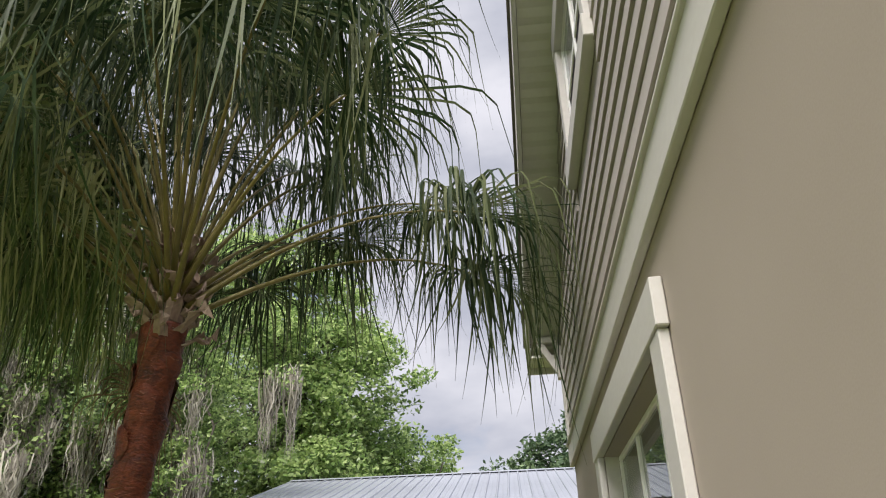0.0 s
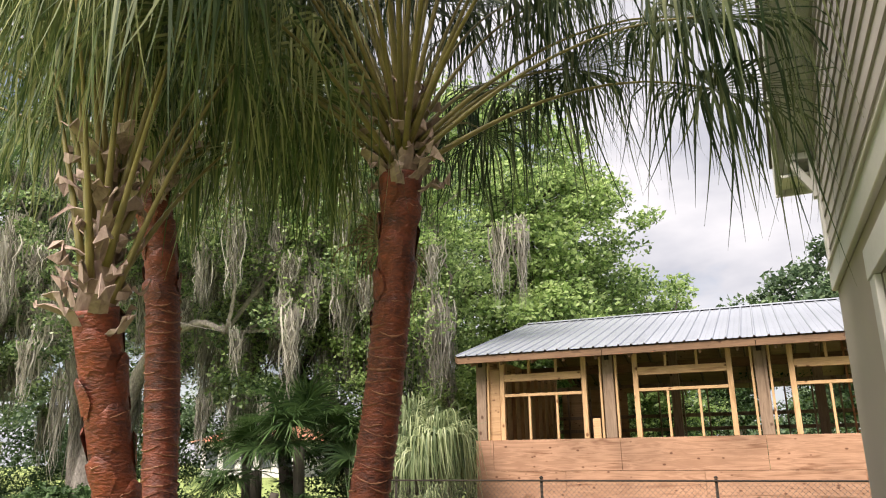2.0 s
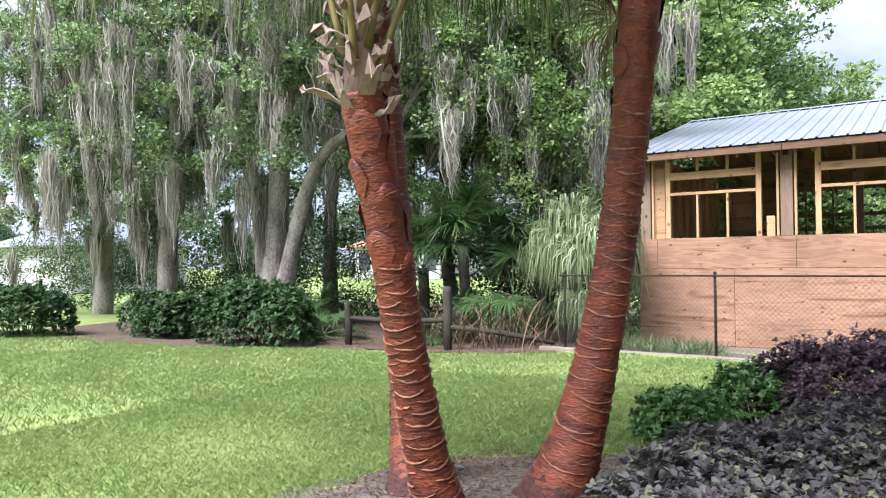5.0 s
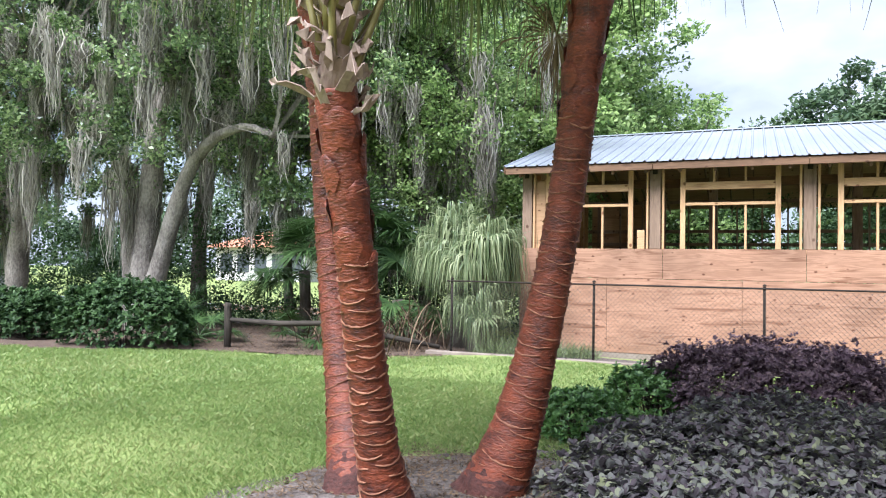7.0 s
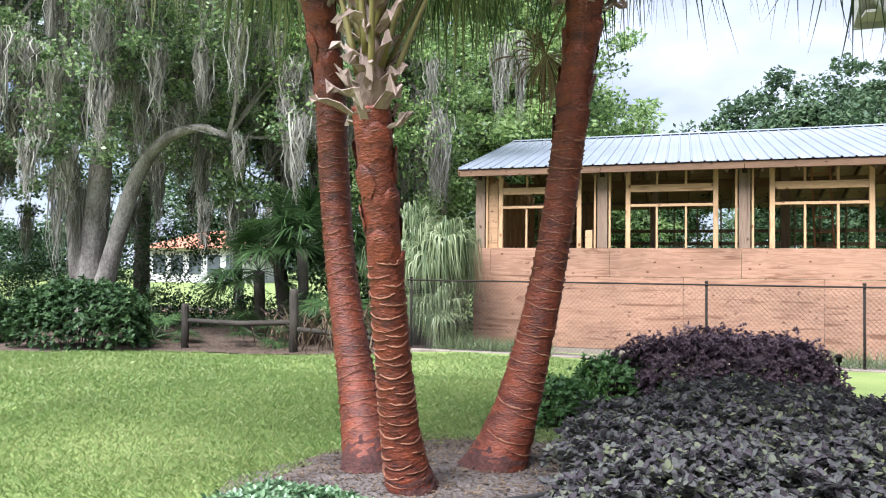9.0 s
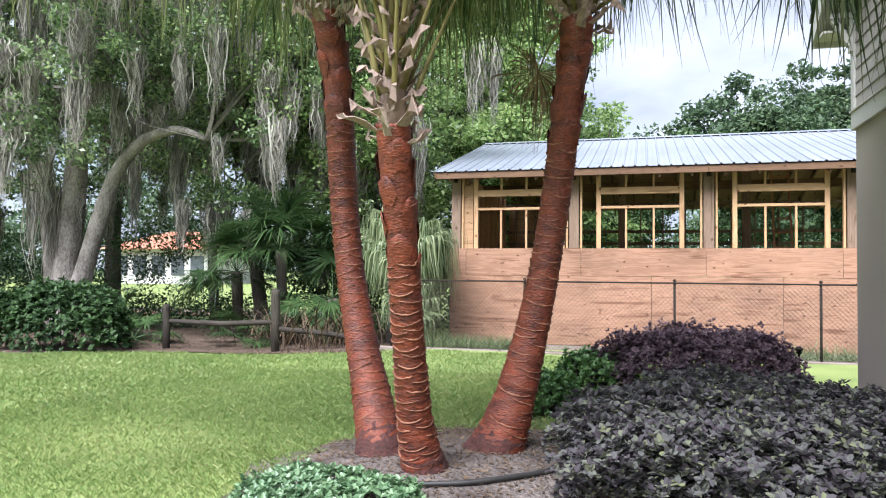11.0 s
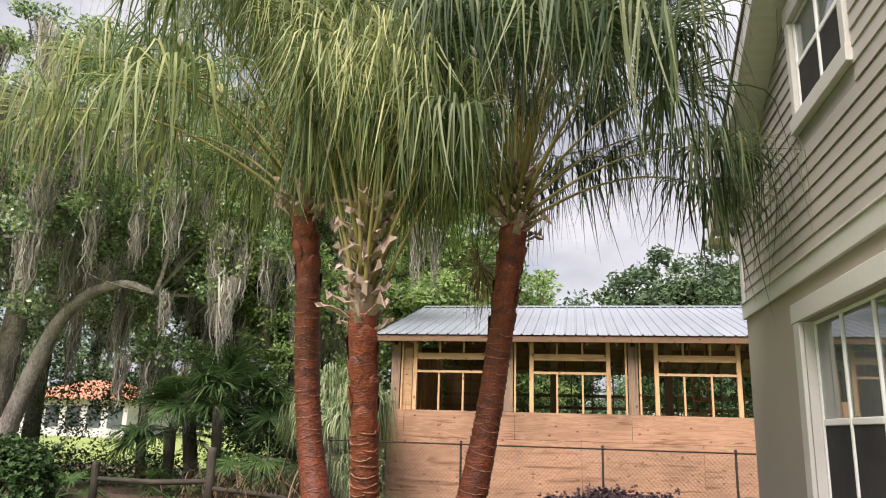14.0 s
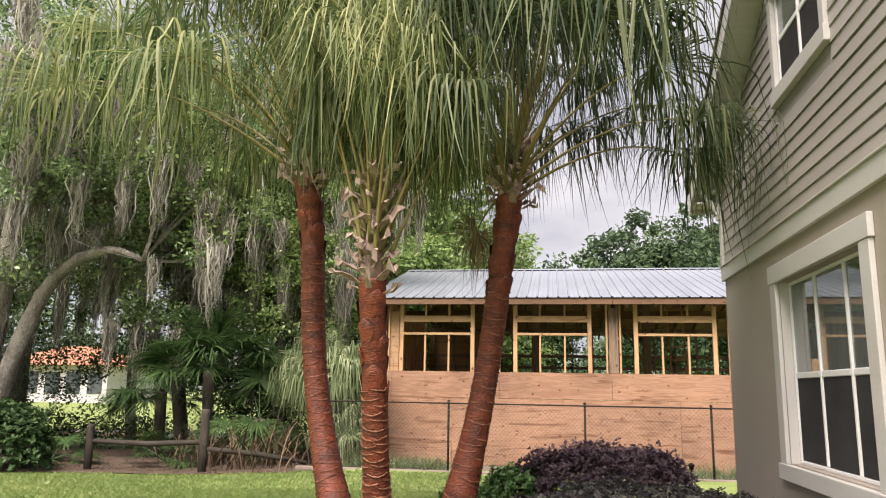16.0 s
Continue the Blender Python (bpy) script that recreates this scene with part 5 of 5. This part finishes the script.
tagged(part("leaf_litter", soup(leaves(lp, 0.06, rng, 0.4, 2.5)), LITTER), "dead brown leaves lying on the mulch", "leaf litter", kind="stuff")
n = 9000
lx, ly = rng.uniform(-3.6, -1.6, n), rng.uniform(1.9, 5.2, n)
lp = np.stack([lx, ly, mound(lx, ly) + 0.02], 1)
tagged(part("bed_litter", soup(leaves(lp, 0.034, rng, 0.32, 1.6)), LITTER), "small leaf and bark crumbs on the bed", "leaf litter", kind="stuff")


def grass(n, x0, x1, y0, y1, h, w, seed):
    rng = np.random.default_rng(seed)
    x, y = rng.uniform(x0, x1, n), rng.uniform(y0, y1, n)
    inbed = ((x + 2.45) / 1.18) ** 2 + ((y - 3.3) / 1.75) ** 2 < 1 + 0.2 * np.sin(x * 9) + 0.2 * np.sin(y * 11)
    inbed |= (x > -2.05 + 0.15 * np.sin(y * 6)) & (y < 7.5) & (y > 1.0)
    edge = 9.0 + 1.5 * np.clip((x + 12) / 2, 0, 1) + 0.55 * np.clip((x + 9.5) / 3.5, 0, 1) + 0.12 * np.sin(x * 5)
    keep = ~inbed & (y < edge)
    thin = 0.5 + 0.5 * np.sin(x * 1.3 + 2 * np.sin(y * 0.9)) * np.sin(y * 1.7 + x)
    keep &= rng.uniform(0, 1, n) < 0.45 + 0.55 * thin
    x, y = x[keep], y[keep]
    k = len(x)
    z = mound(x, y)
    hh = h * rng.uniform(0.5, 1.3, k)
    az = rng.uniform(0, 6.28, k)
    lean = rng.normal(size=(k, 2)) * 0.5
    s = np.stack([np.cos(az), np.sin(az), 0 * az], 1) * w
    b = np.stack([x, y, z - 0.004], 1)
    m = b + np.stack([lean[:, 0] * hh * 0.4, lean[:, 1] * hh * 0.4, hh * 0.6], 1)
    t = b + np.stack([lean[:, 0] * hh * 1.2, lean[:, 1] * hh * 1.2, hh], 1)
    return np.stack([b - s, b + s, m + s * 0.8, t], 1)


q = np.concatenate([grass(330000, -7.5, 0.3, 1.2, 8.5, 0.034, 0.0019, 91), grass(150000, -13.5, 0.3, 5.0, 11.3, 0.042, 0.0038, 92), grass(120000, -22, -7, 2.0, 9.5, 0.048, 0.006, 93)])
tagged(part("grass", soup(q), BLADE), "short green grass blades of the lawn", "grass", kind="stuff")
n = 5000
x = np.concatenate([rng.uniform(-5.5, -3.6, n // 2), rng.uniform(-1.5, 3.5, n // 2)])
y = rng.uniform(11.5, 13.0, n)
z = mound(x, y)
s = np.stack([np.cos(x * 99), np.sin(x * 99), 0 * x], 1) * 0.006
b = np.stack([x, y, z], 1)
h = rng.uniform(0.06, 0.2, n)[:, None]
tl = rng.normal(size=(n, 3)) * 0.05
tagged(part("weeds", soup(np.stack([b - s, b + s, b + s + tl + h * np.array((0, 0, 0.6)), b + tl * 2 + h * np.array((0, 0, 1.0))], 1)), STRAP), "bright green weeds along the plywood wall", "weeds", kind="stuff")

# ---- small things ----
hp = smooth_path([(-3.0, 2.62, 0.17), (-2.52, 2.74, 0.215), (-2.31, 2.83, 0.2), (-2.06, 3.03, 0.2), (-1.83, 3.28, 0.2), (-1.6, 3.4, 0.17)], 30)
hp[:, 2] = mound(hp[:, 0], hp[:, 1]) + 0.028
hose = tagged(part("hose", tube_mesh(hp, [0.016] * 30, 8), HOSE), "black irrigation hose lying on the bed", "hose")
hp = smooth_path([(-2.24, 3.90, 0.2), (-2.1, 3.87, 0.2), (-1.98, 3.76, 0.2)], 12)
hp[:, 2] = mound(hp[:, 0], hp[:, 1]) + 0.022
tagged(part("fallen_stick", tube_mesh(hp, np.linspace(0.018, 0.008, 12), 7, 0.2), BARK_DARK), "dark fallen stick by the palm foot", "stick")

# ---- far house across the pond ----
fh = thing("far_house", "distant white house with an orange tile roof", "house")
box("wall", (-66, 76, -0.7), (-52, 86, 3.6), WHITEWALL, fh, "white rendered walls", 0)
part("roof", mesh_from([(-67.2, 74.8, 3.6), (-50.8, 74.8, 3.6), (-50.8, 87.2, 3.6), (-67.2, 87.2, 3.6), (-61, 81, 6.0), (-57, 81, 6.0)], [(0, 1, 5, 4), (1, 2, 5), (2, 3, 4, 5), (3, 0, 4), (3, 2, 1, 0)]), TILE, fh, "orange tile roof")
for i in range(5):
    w = box("window", (-65.2 + i * 2.7, 75.9, 0.4), (-63.4 + i * 2.7, 75.98, 2.8), DARKPANE, fh, "", 0.01)
    box("frame", (-65.4 + i * 2.7, 75.86, 2.8), (-63.2 + i * 2.7, 75.98, 2.95), TRIM, w, "", 0)
fh2 = thing("far_house", "distant pale house seen through the trees", "house")
box("wall", (-66, 30, -0.6), (-54, 40, 3.0), WHITEWALL, fh2, "pale rendered walls", 0)
part("roof", mesh_from([(-67, 29, 3.0), (-53, 29, 3.0), (-53, 41, 3.0), (-67, 41, 3.0), (-62, 35, 5.4), (-58, 35, 5.4)], [(0, 1, 5, 4), (1, 2, 5), (2, 3, 4, 5), (3, 0, 4), (3, 2, 1, 0)]), TIN, fh2, "grey roof")
for i in range(3):
    box("window", (-53.99, 31.5 + i * 3, 0.6), (-53.9, 33.2 + i * 3, 2.2), DARKPANE, fh2, "", 0.01)
tagged(part("pond", mesh_from([(-40, 25, -0.46), (-13, 24, -0.46), (-12, 27.5, -0.46), (-40, 29, -0.46)], [(0, 1, 2, 3)]), POND), "still grey pond beyond the trees", "pond", kind="structure")

spike = thing("garden_light", "small black garden path light behind the shrub", "light")
gz0 = float(mound(np.array(0.16), np.array(7.45)))
part("stake", tube_mesh([(0.16, 7.45, gz0 - 0.03), (0.16, 7.45, gz0 + 0.56)], [0.011, 0.011], 8), BLACKMETAL, spike)
part("cap", tube_mesh([(0.16, 7.45, gz0 + 0.56), (0.16, 7.45, gz0 + 0.60), (0.16, 7.45, gz0 + 0.605), (0.16, 7.45, gz0 + 0.64)], [0.028, 0.028, 0.05, 0.02], 12), BLACKMETAL, spike)
